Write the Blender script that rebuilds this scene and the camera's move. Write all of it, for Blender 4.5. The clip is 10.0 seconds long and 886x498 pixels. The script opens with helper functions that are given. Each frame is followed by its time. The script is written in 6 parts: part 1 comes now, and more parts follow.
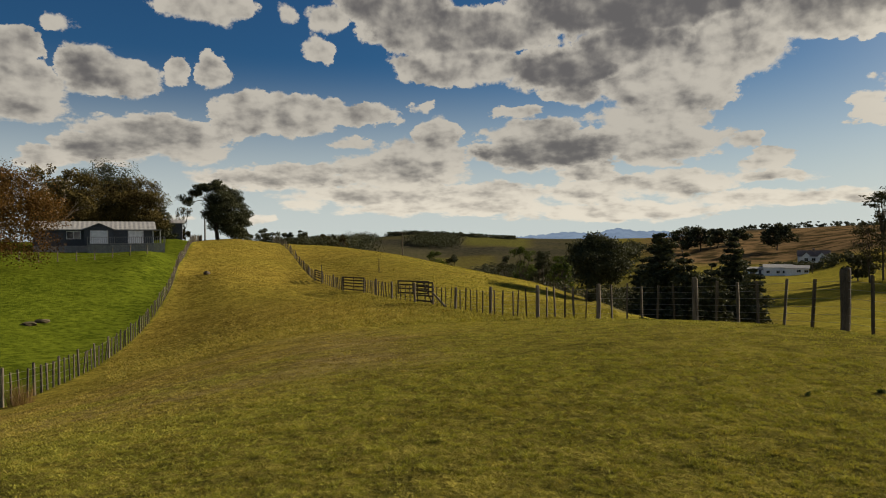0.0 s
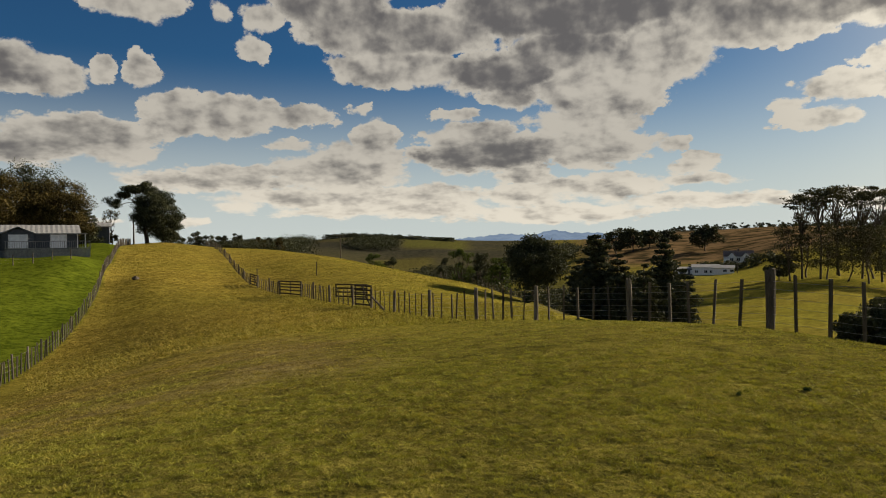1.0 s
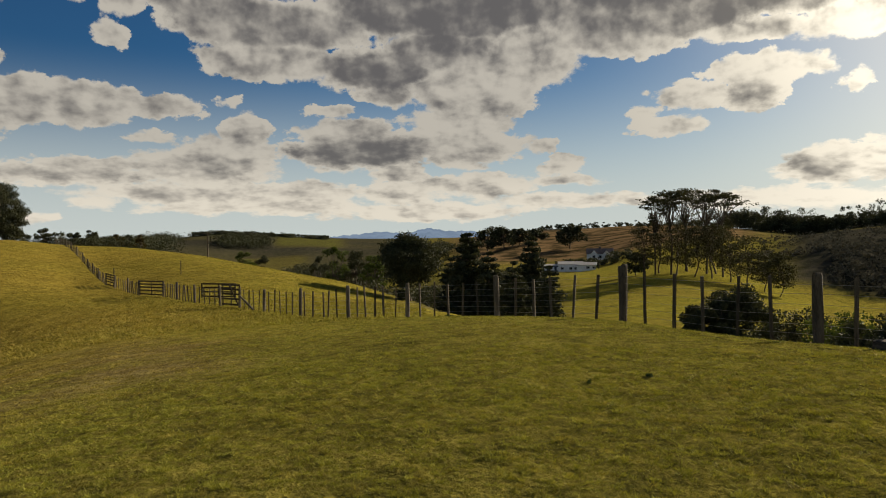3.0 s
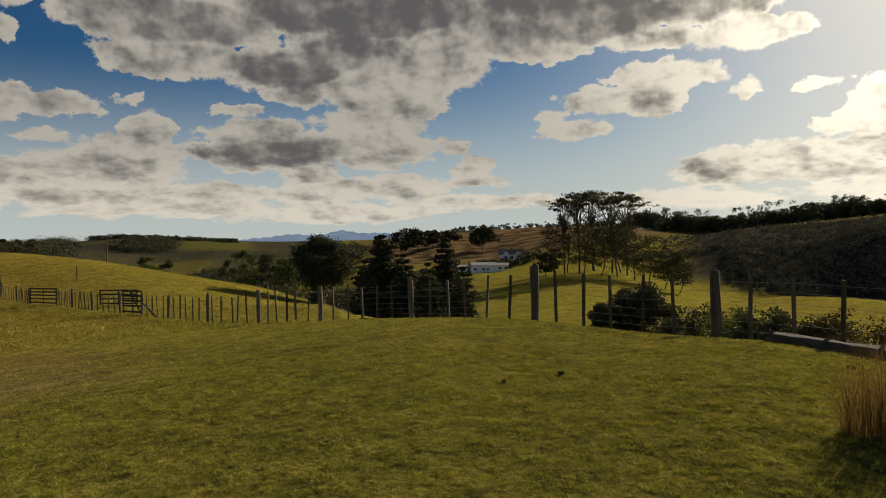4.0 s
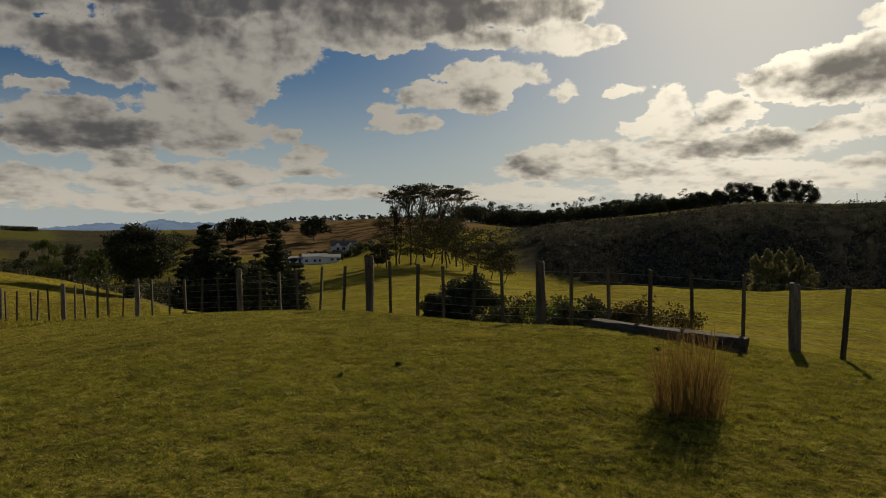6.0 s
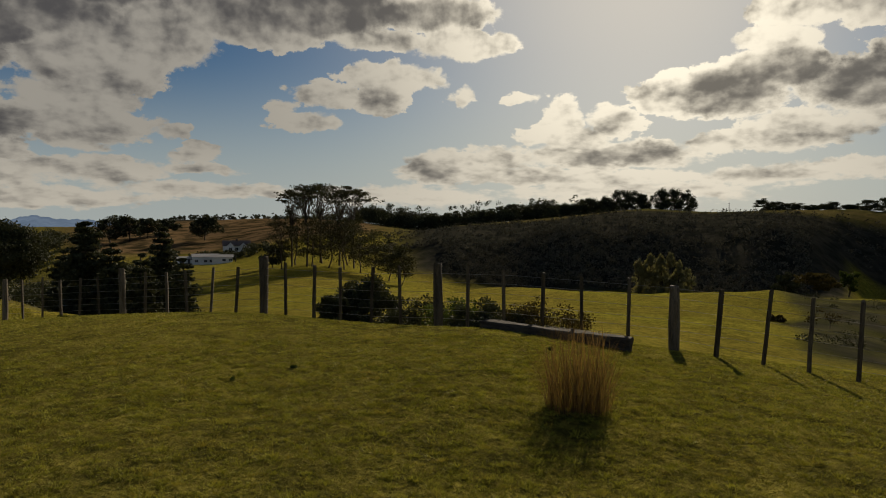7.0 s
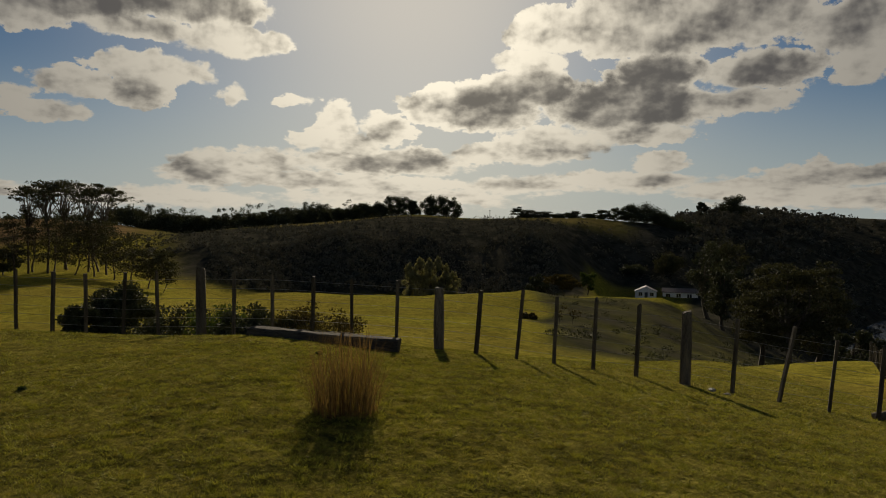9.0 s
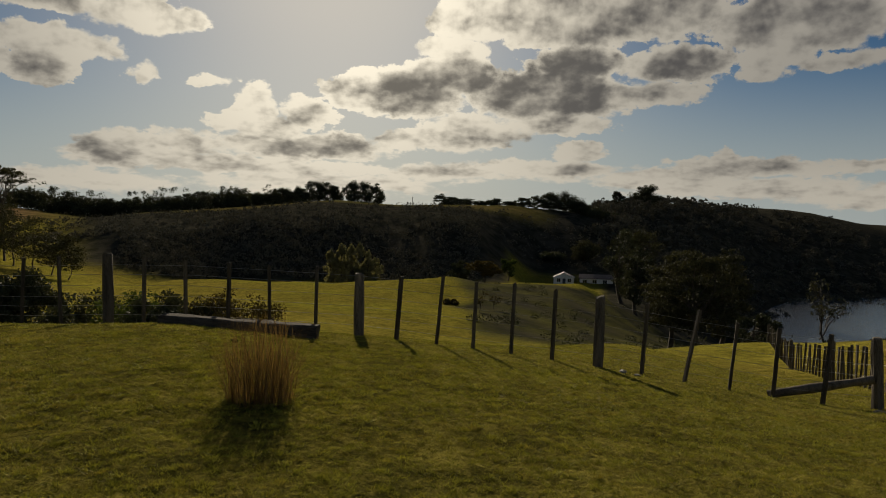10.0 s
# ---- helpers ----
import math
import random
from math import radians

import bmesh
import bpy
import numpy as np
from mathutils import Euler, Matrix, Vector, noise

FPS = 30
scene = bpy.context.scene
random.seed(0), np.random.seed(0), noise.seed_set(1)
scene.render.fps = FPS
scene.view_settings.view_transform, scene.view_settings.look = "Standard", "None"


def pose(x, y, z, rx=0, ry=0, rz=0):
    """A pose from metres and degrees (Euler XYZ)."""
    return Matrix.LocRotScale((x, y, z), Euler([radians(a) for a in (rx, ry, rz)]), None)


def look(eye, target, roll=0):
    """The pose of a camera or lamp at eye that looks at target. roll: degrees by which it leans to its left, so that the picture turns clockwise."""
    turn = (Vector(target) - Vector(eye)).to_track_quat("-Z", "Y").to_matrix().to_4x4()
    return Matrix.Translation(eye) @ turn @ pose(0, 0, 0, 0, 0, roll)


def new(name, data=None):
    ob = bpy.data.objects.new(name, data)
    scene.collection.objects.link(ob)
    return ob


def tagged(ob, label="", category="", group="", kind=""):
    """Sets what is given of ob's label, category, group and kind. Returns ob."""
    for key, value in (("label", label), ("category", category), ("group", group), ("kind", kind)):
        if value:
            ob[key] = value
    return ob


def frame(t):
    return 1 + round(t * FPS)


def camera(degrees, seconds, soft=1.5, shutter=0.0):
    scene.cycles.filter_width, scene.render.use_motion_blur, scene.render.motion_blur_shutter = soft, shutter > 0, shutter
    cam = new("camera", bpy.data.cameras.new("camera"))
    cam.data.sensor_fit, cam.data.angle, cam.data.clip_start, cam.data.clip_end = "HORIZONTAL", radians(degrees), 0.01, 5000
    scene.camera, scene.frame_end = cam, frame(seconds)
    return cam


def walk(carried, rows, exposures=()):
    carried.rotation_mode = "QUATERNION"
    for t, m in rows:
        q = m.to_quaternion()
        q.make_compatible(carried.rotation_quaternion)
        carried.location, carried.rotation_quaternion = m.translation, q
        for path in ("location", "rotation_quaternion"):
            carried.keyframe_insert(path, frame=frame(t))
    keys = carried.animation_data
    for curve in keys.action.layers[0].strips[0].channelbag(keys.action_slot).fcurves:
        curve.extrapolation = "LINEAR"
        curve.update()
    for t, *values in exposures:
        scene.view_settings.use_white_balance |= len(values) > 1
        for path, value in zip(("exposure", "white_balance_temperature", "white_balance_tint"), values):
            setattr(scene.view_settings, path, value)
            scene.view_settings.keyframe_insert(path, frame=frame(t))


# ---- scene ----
# ---------------------------------------------------------------- camera
cam = camera(65.57, 10.0, soft=1.0)
PATH = [
    (0.0, pose(0.001, -0.000, 1.600, 89.32, 0.42, -0.08)),
    (0.5, pose(-0.011, 0.117, 1.624, 89.35, 0.62, -3.64)),
    (1.0, pose(0.028, 0.143, 1.621, 89.46, 0.72, -5.17)),
    (1.5, pose(0.052, 0.125, 1.622, 89.51, 0.72, -6.78)),
    (2.0, pose(0.086, 0.114, 1.627, 89.47, 0.55, -10.18)),
    (3.5, pose(0.156, 0.100, 1.596, 89.13, 0.88, -18.60)),
    (4.0, pose(0.166, 0.182, 1.600, 89.22, 1.08, -22.71)),
    (4.5, pose(0.170, 0.256, 1.594, 89.30, 0.82, -26.17)),
    (5.0, pose(0.156, 0.263, 1.585, 89.30, 0.88, -28.42)),
    (5.5, pose(0.174, 0.309, 1.590, 88.66, 0.87, -32.56)),
    (7.0, pose(0.168, 0.324, 1.583, 88.46, -0.34, -45.09)),
    (7.5, pose(0.175, 0.328, 1.582, 88.53, -0.42, -50.74)),
    (8.0, pose(0.189, 0.306, 1.583, 88.77, -0.46, -55.97)),
    (8.5, pose(0.230, 0.310, 1.580, 88.89, -0.72, -59.73)),
    (9.0, pose(0.241, 0.303, 1.575, 88.99, -0.73, -63.76)),
    (9.5, pose(0.295, 0.308, 1.563, 88.59, -0.85, -67.67)),
    (10.0, pose(0.261, 0.274, 1.564, 87.97, -1.14, -70.19)),
]
walk(cam, PATH, exposures=[(0.0, 1.07), (2.5, 1.07), (5.0, 0.60), (8.5, 0.31), (10.0, 0.27)])

# ---------------------------------------------------------------- sun and sky
SUN_AZ, SUN_EL = 61.5, 20.5      # degrees, azimuth clockwise from +y
sun_data = bpy.data.lights.new("sun", "SUN")
sun_data.energy, sun_data.angle, sun_data.color = 5.0, radians(0.6), (1.0, 0.86, 0.66)
sa, se = radians(SUN_AZ), radians(SUN_EL)
SUN_DIR = Vector((math.sin(sa) * math.cos(se), math.cos(sa) * math.cos(se), math.sin(se)))
new("sun", sun_data).matrix_world = look(SUN_DIR * 100, (0, 0, 0))


class Nodes:
    """A short hand for node trees."""

    def __init__(self, tree):
        self.tree = tree
        tree.nodes.clear()

    def add(self, kind, **settings):
        node = self.tree.nodes.new(kind)
        for key, value in settings.items():
            setattr(node, key, value)
        return node

    def put(self, socket, value):
        if isinstance(value, bpy.types.NodeSocket):
            self.tree.links.new(value, socket)
        else:
            socket.default_value = value

    def math(self, op, a, b=0.0, c=0.0, clamp=False):
        n = self.add("ShaderNodeMath", operation=op, use_clamp=clamp)
        for s, v in zip(n.inputs, (a, b, c)):
            self.put(s, v)
        return n.outputs[0]

    def vec(self, op, a, b=(0, 0, 0), c=(0, 0, 0)):
        n = self.add("ShaderNodeVectorMath", operation=op)
        for s, v in zip(n.inputs, (a, b, c)):
            self.put(s, v)
        return n.outputs["Value" if op in ("LENGTH", "DOT_PRODUCT") else "Vector"]

    def noise(self, vector, scale, detail=4.0, rough=0.55, distortion=0.0):
        n = self.add("ShaderNodeTexNoise")
        if vector is not None:
            self.put(n.inputs["Vector"], vector)
        for key, v in (("Scale", scale), ("Detail", detail), ("Roughness", rough), ("Distortion", distortion)):
            self.put(n.inputs[key], v)
        return n.outputs["Fac"]

    def step(self, value, lo, hi, a=0.0, b=1.0):
        n = self.add("ShaderNodeMapRange", interpolation_type="SMOOTHSTEP")
        for key, v in (("Value", value), ("From Min", lo), ("From Max", hi), ("To Min", a), ("To Max", b)):
            self.put(n.inputs[key], v)
        return n.outputs["Result"]

    def mix(self, fac, a, b, blend="MIX"):
        n = self.add("ShaderNodeMix", data_type="RGBA", blend_type=blend)
        self.put(n.inputs["Factor"], fac)
        for s, v in zip([s for s in n.inputs if s.type == "RGBA"], (a, b)):
            self.put(s, (*v, 1.0) if isinstance(v, tuple) and len(v) == 3 else v)
        return [s for s in n.outputs if s.type == "RGBA"][0]


# Cloud banks: azimuth, elevation, half width and half height in degrees, and how deep and grey the body is
CLOUDS_WEST = [
    (-32.2, 13.6, 2.3, 1.6, 0.5), (-31.4, 10.8, 3.2, 2.1, 0.5), (-29.1, 15.6, 1.2, 0.6, 0.2), (-27.1, 12.7, 2.2, 1.7, 0.6),
    (-24.4, 12.3, 2.4, 1.4, 0.5), (-21.1, 12.9, 0.9, 1.1, 0.3), (-18.3, 13.3, 1.4, 1.2, 0.35), (-19.0, 18.1, 4.0, 1.3, 0.45),
    (-12.6, 17.8, 1.0, 0.7, 0.2), (-9.9, 15.2, 1.3, 1.0, 0.2), (-9.2, 17.6, 1.7, 1.1, 0.3), (-26.3, 7.1, 3.5, 1.1, 0.8), (-22.5, 8.2, 5.8, 1.5, 0.6),
    (-16.0, 10.1, 2.2, 2.0, 0.45), (-11.8, 10.2, 4.3, 1.6, 0.5), (-7.1, 10.3, 3.6, 0.9, 0.5), (-30.2, 6.2, 1.6, 0.8, 0.4),
    (-19.9, 7.1, 2.7, 1.0, 0.35)]
CLOUDS_TOP = [
    (-3.7, 19.2, 4.7, 2.5, 0.75), (1.9, 16.8, 8.4, 2.0, 0.8), (16.5, 18.5, 11.1, 2.7, 1), (2.2, 14.1, 6.2, 1.5, 0.55), (10.2, 13.7, 5.4, 1.7, 0.95),
    (15.8, 15.1, 5.4, 1.8, 0.9), (10.8, 11.8, 2.6, 0.9, 0.95), (18.4, 11.9, 5.3, 2.2, 0.3), (23.1, 14.5, 4.0, 2.4, 0.35), (17.0, 9.5, 4.8, 1.3, 0.25),
    (28.8, 16.4, 5.4, 1.9, 0.6), (-1.7, 10.9, 0.9, 0.5, 0.2), (6.2, 10.5, 2.2, 0.5, 0.3), (-7.3, 7.9, 2.1, 0.5, 0.3), (18.7, 13.3, 2.4, 2.5, 0.45)]
CLOUDS_MID = [
    (8.6, 7.2, 6.4, 1.4, 1), (7.7, 8.6, 4.4, 1.2, 0.45), (9.6, 9.0, 2.2, 1.1, 0.65), (16.9, 7.7, 6.5, 1.2, 0.45), (17.6, 6.8, 3.3, 0.9, 0.5),
    (23.8, 7.6, 1.2, 0.7, 0.2), (25.9, 6.4, 1.5, 0.5, 0.2), (-0.2, 8.4, 1.9, 1.8, 0.4), (-1.7, 7.0, 4.0, 1.3, 0.4), (-13.7, 5.1, 6.2, 0.7, 0.75),
    (-11.4, 5.7, 4.7, 0.7, 0.4), (-3.6, 5.8, 5.8, 1.4, 0.5), (-5.0, 3.9, 7.2, 0.8, 0.6), (0.4, 2.9, 7.9, 0.7, 0.45), (4.1, 3.9, 4.7, 0.9, 0.45),
    (12.0, 5.5, 2.0, 0.8, 0.6)]
CLOUDS_LOW = [
    (13.5, 4.3, 3.3, 0.7, 0.3), (11.9, 3.6, 3.3, 0.6, 0.5), (19.0, 4.5, 4.2, 1.0, 0.35), (25.5, 4.7, 3.0, 0.5, 0.35), (25.5, 3.1, 7.0, 0.5, 0.35),
    (13.8, 2.3, 8.0, 0.7, 0.3), (25.1, 5.8, 2.0, 0.5, 0.2), (-11.1, 3.1, 1.4, 0.5, 0.3), (-14.8, 2.0, 1.0, 0.4, 0.2), (-22.2, 1.7, 1.8, 0.3, 0.2)]
CLOUDS_SOUTH = [
    (32.3, 17.6, 9.9, 2.8, 1), (31.7, 15.1, 3.4, 1.0, 0.3), (40.3, 15.2, 5.5, 0.8, 0.4), (46.7, 15.0, 4.7, 1.2, 0.4), (43.7, 17.4, 5.8, 1.5, 0.85),
    (40.7, 12.5, 4.4, 1.1, 0.4), (35.3, 10.9, 2.9, 1.0, 0.35), (39.9, 10.8, 2.3, 1.6, 0.5), (31.8, 9.8, 1.3, 0.6, 0.2), (33.8, 8.7, 3.1, 0.8, 0.35),
    (46.7, 10.8, 1.2, 0.8, 0.2), (50.8, 10.7, 1.2, 0.4, 0.15)]
CLOUDS_SUN = [
    (44.9, 5.2, 2.9, 1.4, 0.55), (49.6, 6.0, 3.3, 0.9, 0.4), (58.7, 6.2, 7.3, 1.2, 0.85), (55.2, 7.5, 3.7, 1.0, 0.25), (54.9, 9.1, 1.8, 1.7, 0.2),
    (59.1, 8.8, 2.2, 1.2, 0.55), (62.7, 10.7, 2.7, 1.6, 0.3), (67.2, 10.6, 4.8, 2.0, 0.95), (70.8, 12.1, 4.2, 1.8, 0.8), (78.7, 10.6, 6.8, 2.2, 1),
    (70.7, 14.2, 3.0, 1.2, 0.25), (80.9, 13.0, 4.2, 1.4, 0.95), (73.3, 16.5, 4.1, 1.7, 0.5), (80.0, 15.8, 5.1, 1.8, 0.7), (72.8, 7.6, 4.8, 1.0, 0.35),
    (71.4, 6.7, 1.9, 0.9, 0.35), (79.1, 8.5, 2.0, 0.8, 0.3), (66.9, 6.9, 2.3, 0.9, 0.3), (51.5, 10.9, 1.4, 0.4, 0.15)]
CLOUDS_EAST = [
    (72.1, 16.5, 3.1, 1.6, 0.3), (78.7, 16.9, 5.7, 2.6, 0.6), (86.4, 16.9, 6.4, 2.3, 0.6), (97.4, 15.3, 6.4, 2.3, 0.55), (95.5, 12.7, 2.9, 1.0, 0.35),
    (94.9, 11.8, 1.9, 0.8, 0.35), (100.6, 12.2, 3.1, 0.7, 0.4), (88.6, 12.7, 4.5, 1.5, 0.85), (86.6, 10.5, 4.3, 1.0, 0.55), (72.1, 7.6, 4.3, 1.5, 0.4),
    (79.5, 8.3, 4.9, 0.8, 0.4), (81.2, 6.1, 2.2, 0.8, 0.5), (92.0, 5.7, 0.7, 0.7, 0.3), (94.2, 4.8, 5.9, 0.8, 0.5), (102.4, 4.7, 2.9, 0.5, 0.45)]
CLOUDS_HORIZON = [
    (49.9, 4.6, 7.6, 0.7, 0.35), (57.5, 4.3, 9.3, 0.6, 0.4), (70.6, 4.3, 4.9, 0.7, 0.4), (79.2, 4.7, 5.5, 0.8, 0.4), (88.1, 4.0, 5.5, 0.7, 0.35),
    (94.6, 3.2, 8.5, 0.7, 0.3), (60.2, 3.1, 8.6, 0.8, 0.25), (101.3, 2.5, 4.1, 0.6, 0.2), (42.1, 2.8, 7.1, 0.7, 0.2)]
SKY_STRENGTH = 0.05
world = bpy.data.worlds.new("sky")
scene.world = world
world.use_nodes = True
N = Nodes(world.node_tree)
ray = N.vec("NORMALIZE", N.add("ShaderNodeTexCoord").outputs["Generated"])
parts_xyz = N.add("ShaderNodeSeparateXYZ")
N.put(parts_xyz.inputs[0], ray)
sx, sy, sz = parts_xyz.outputs
az_deg = N.math("MULTIPLY", N.math("ARCTAN2", sx, sy), 57.29578)
el_deg = N.math("MULTIPLY", N.math("ARCSINE", sz), 57.29578)
comb = N.add("ShaderNodeCombineXYZ")
N.put(comb.inputs[0], az_deg), N.put(comb.inputs[1], el_deg)
sky_pos = comb.outputs[0]
# finer and flatter towards the horizon
def flattened(az_socket, el_socket):
    c = N.add("ShaderNodeCombineXYZ")
    N.put(c.inputs[0], N.math("MULTIPLY", az_socket, 0.62))
    N.put(c.inputs[1], N.math("MULTIPLY", N.math("LOGARITHM", N.math("MULTIPLY_ADD", N.math("MAXIMUM", el_socket, 0.0), 0.125, 1.0), math.e), 17.0))
    return c.outputs[0]


def billow(at, scale):
    """Heaped, cauliflower-like relief, about 0 to 1."""
    v = N.add("ShaderNodeTexVoronoi", feature="SMOOTH_F1", voronoi_dimensions="2D", normalize=True)
    for key, value in (("Vector", at), ("Scale", scale), ("Detail", 3.0), ("Roughness", 0.55), ("Lacunarity", 2.3), ("Smoothness", 0.35)):
        N.put(v.inputs[key], value)
    heap = N.math("SUBTRACT", 1.0, v.outputs["Distance"])
    return N.math("ADD", N.math("MULTIPLY", heap, 0.45), N.math("MULTIPLY", N.noise(at, scale * 0.8, 9.0, 0.6, 0.2), 0.55))


fine = flattened(az_deg, el_deg)
warp_n = N.add("ShaderNodeTexNoise")
N.put(warp_n.inputs["Vector"], fine), N.put(warp_n.inputs["Scale"], 0.55), N.put(warp_n.inputs["Detail"], 6.0)
N.put(warp_n.inputs["Roughness"], 0.6)
warp = N.vec("MULTIPLY", N.vec("SUBTRACT", warp_n.outputs["Color"], (0.5, 0.5, 0.5)), (3.8, 1.6, 0.0))
warped = N.vec("ADD", sky_pos, warp)


def banks(at):
    """How deep inside the cloud banks a place of the sky lies, and how grey the cloud is there."""
    inside, grey, weight = None, None, None
    for ca, ce, cw, ch, dark in (CLOUDS_WEST + CLOUDS_TOP + CLOUDS_MID + CLOUDS_LOW + CLOUDS_SOUTH + CLOUDS_SUN + CLOUDS_EAST + CLOUDS_HORIZON):
        cw, ch = cw * 1.04, ch * 1.08
        q = N.vec("MULTIPLY_ADD", at, (1 / cw, 1 / ch, 0.0), (-ca / cw, -ce / ch, 0.0))
        size = min(1.0, 0.26 + 0.30 * ch)
        depth = N.math("MULTIPLY_ADD", N.vec("DOT_PRODUCT", q, q), -size, size)
        inside = depth if inside is None else N.math("SMOOTH_MAX", inside, depth, 0.12)
        share = N.math("MAXIMUM", depth, 0.0)
        weight = share if weight is None else N.math("ADD", weight, share)
        grey = N.math("MULTIPLY", share, dark) if grey is None else N.math("MULTIPLY_ADD", share, dark, grey)
    return inside, N.math("DIVIDE", grey, N.math("ADD", weight, 0.06))


reach, greyness = banks(warped)
sun_way = N.vec("NORMALIZE", N.vec("SUBTRACT", (SUN_AZ, SUN_EL, 0.0), sky_pos))
# open fair-weather cloud over the rest of the sky
behind = N.step(N.math("ABSOLUTE", N.math("SUBTRACT", az_deg, 35.0)), 75.0, 95.0)
high = N.step(el_deg, 21.0, 30.0)
scattered = N.math("MULTIPLY_ADD", N.math("MAXIMUM", behind, high), N.step(N.noise(ray, 3.0, 5.0), 0.48, 0.75, 0.3, 1.4), -0.8)
mass = N.math("MINIMUM", N.math("MAXIMUM", N.math("MAXIMUM", reach, scattered), -0.8), 0.9)
greyness = N.math("MAXIMUM", greyness, N.math("MULTIPLY", N.math("MAXIMUM", behind, high), 0.6))
puff = billow(fine, 1.0)


def relief(scale, reach_out, detail):
    """How much a heap of the cloud stands in the way of the sun's light."""
    ahead = N.vec("MULTIPLY_ADD", sun_way, (reach_out, reach_out, 0.0), (0.0, reach_out, 0.0))
    return N.math("SUBTRACT", N.noise(N.vec("ADD", fine, ahead), scale, detail, 0.6), N.noise(fine, scale, detail, 0.6))


ragged = N.math("MULTIPLY", N.math("MULTIPLY_ADD", puff, 3.2, -1.84), N.step(mass, 0.05, 0.40, 1.0, 0.15))
cover = N.math("MULTIPLY_ADD", mass, 1.5, ragged)
# crisp heaps in places, thin veils in others, softest near the horizon
veil = N.step(N.noise(fine, 0.33, 2.0), 0.42, 0.62, 0.16, 0.48)
alpha = N.step(cover, N.step(el_deg, 2.5, 8.0, -0.40, -0.08), veil)
heaps = N.math("MULTIPLY_ADD", relief(0.36, 0.7, 3.0), 2.2, N.math("MULTIPLY_ADD", relief(0.9, 0.35, 3.0), 0.8, N.math("MULTIPLY", relief(2.4, 0.16, 3.0), 0.3)))
body = N.math("MULTIPLY", greyness, N.step(cover, 0.05, 0.85, 0.05, 1.0))
body = N.math("ADD", body, N.math("MULTIPLY", heaps, N.math("MULTIPLY_ADD", greyness, -0.3, 1.0)))
thick = N.math("MULTIPLY", N.step(body, -0.02, 1.12), N.step(el_deg, 1.5, 7.0, 0.75, 1.0))
to_sun = N.vec("DOT_PRODUCT", ray, tuple(SUN_DIR))
glow = N.math("POWER", N.math("MAXIMUM", to_sun, 0.0), 17.0)
wide = N.math("POWER", N.math("MAXIMUM", to_sun, 0.0), 4.0)
halo = N.math("POWER", N.math("MAXIMUM", to_sun, 0.0), 20.0)
sky = N.add("ShaderNodeTexSky", sky_type="NISHITA", sun_disc=False, sun_elevation=se, sun_rotation=sa, altitude=50.0,
            air_density=1.0, dust_density=0.3, ozone_density=3.0)
K = 1.0 / SKY_STRENGTH
lit = N.mix(glow, (0.248 * K, 0.229 * K, 0.196 * K), (0.96 * K, 0.865 * K, 0.68 * K))
base = N.mix(glow, (0.062 * K, 0.058 * K, 0.056 * K), (0.145 * K, 0.13 * K, 0.106 * K))
lit = N.mix(N.step(el_deg, 8.0, 2.0, 0.0, 0.3), lit, (0.66 * K, 0.595 * K, 0.48 * K))
# unseen clouds facing the sun, made brighter as added fill for shaded sides
lit = N.mix(behind, lit, (0.85 * K, 0.82 * K, 0.77 * K))
cloud = N.mix(thick, lit, base)
deep = N.mix(1.0, sky.outputs[0], N.mix(wide, (0.155, 0.335, 0.47), (0.38, 0.455, 0.50)), "MULTIPLY")
clear = N.mix(N.math("MULTIPLY", halo, 0.8), deep, (0.56 * K, 0.505 * K, 0.42 * K))
low = N.step(el_deg, 15.0, 0.0, 0.0, 0.95)
clear = N.mix(low, clear, N.mix(glow, (0.275 * K, 0.297 * K, 0.285 * K), (0.60 * K, 0.545 * K, 0.43 * K)))
final = N.mix(N.math("MULTIPLY", alpha, 0.97), clear, cloud)
bg = N.add("ShaderNodeBackground")
N.put(bg.inputs[0], final), N.put(bg.inputs[1], SKY_STRENGTH)
N.put(N.add("ShaderNodeOutputWorld").inputs[0], bg.outputs[0])

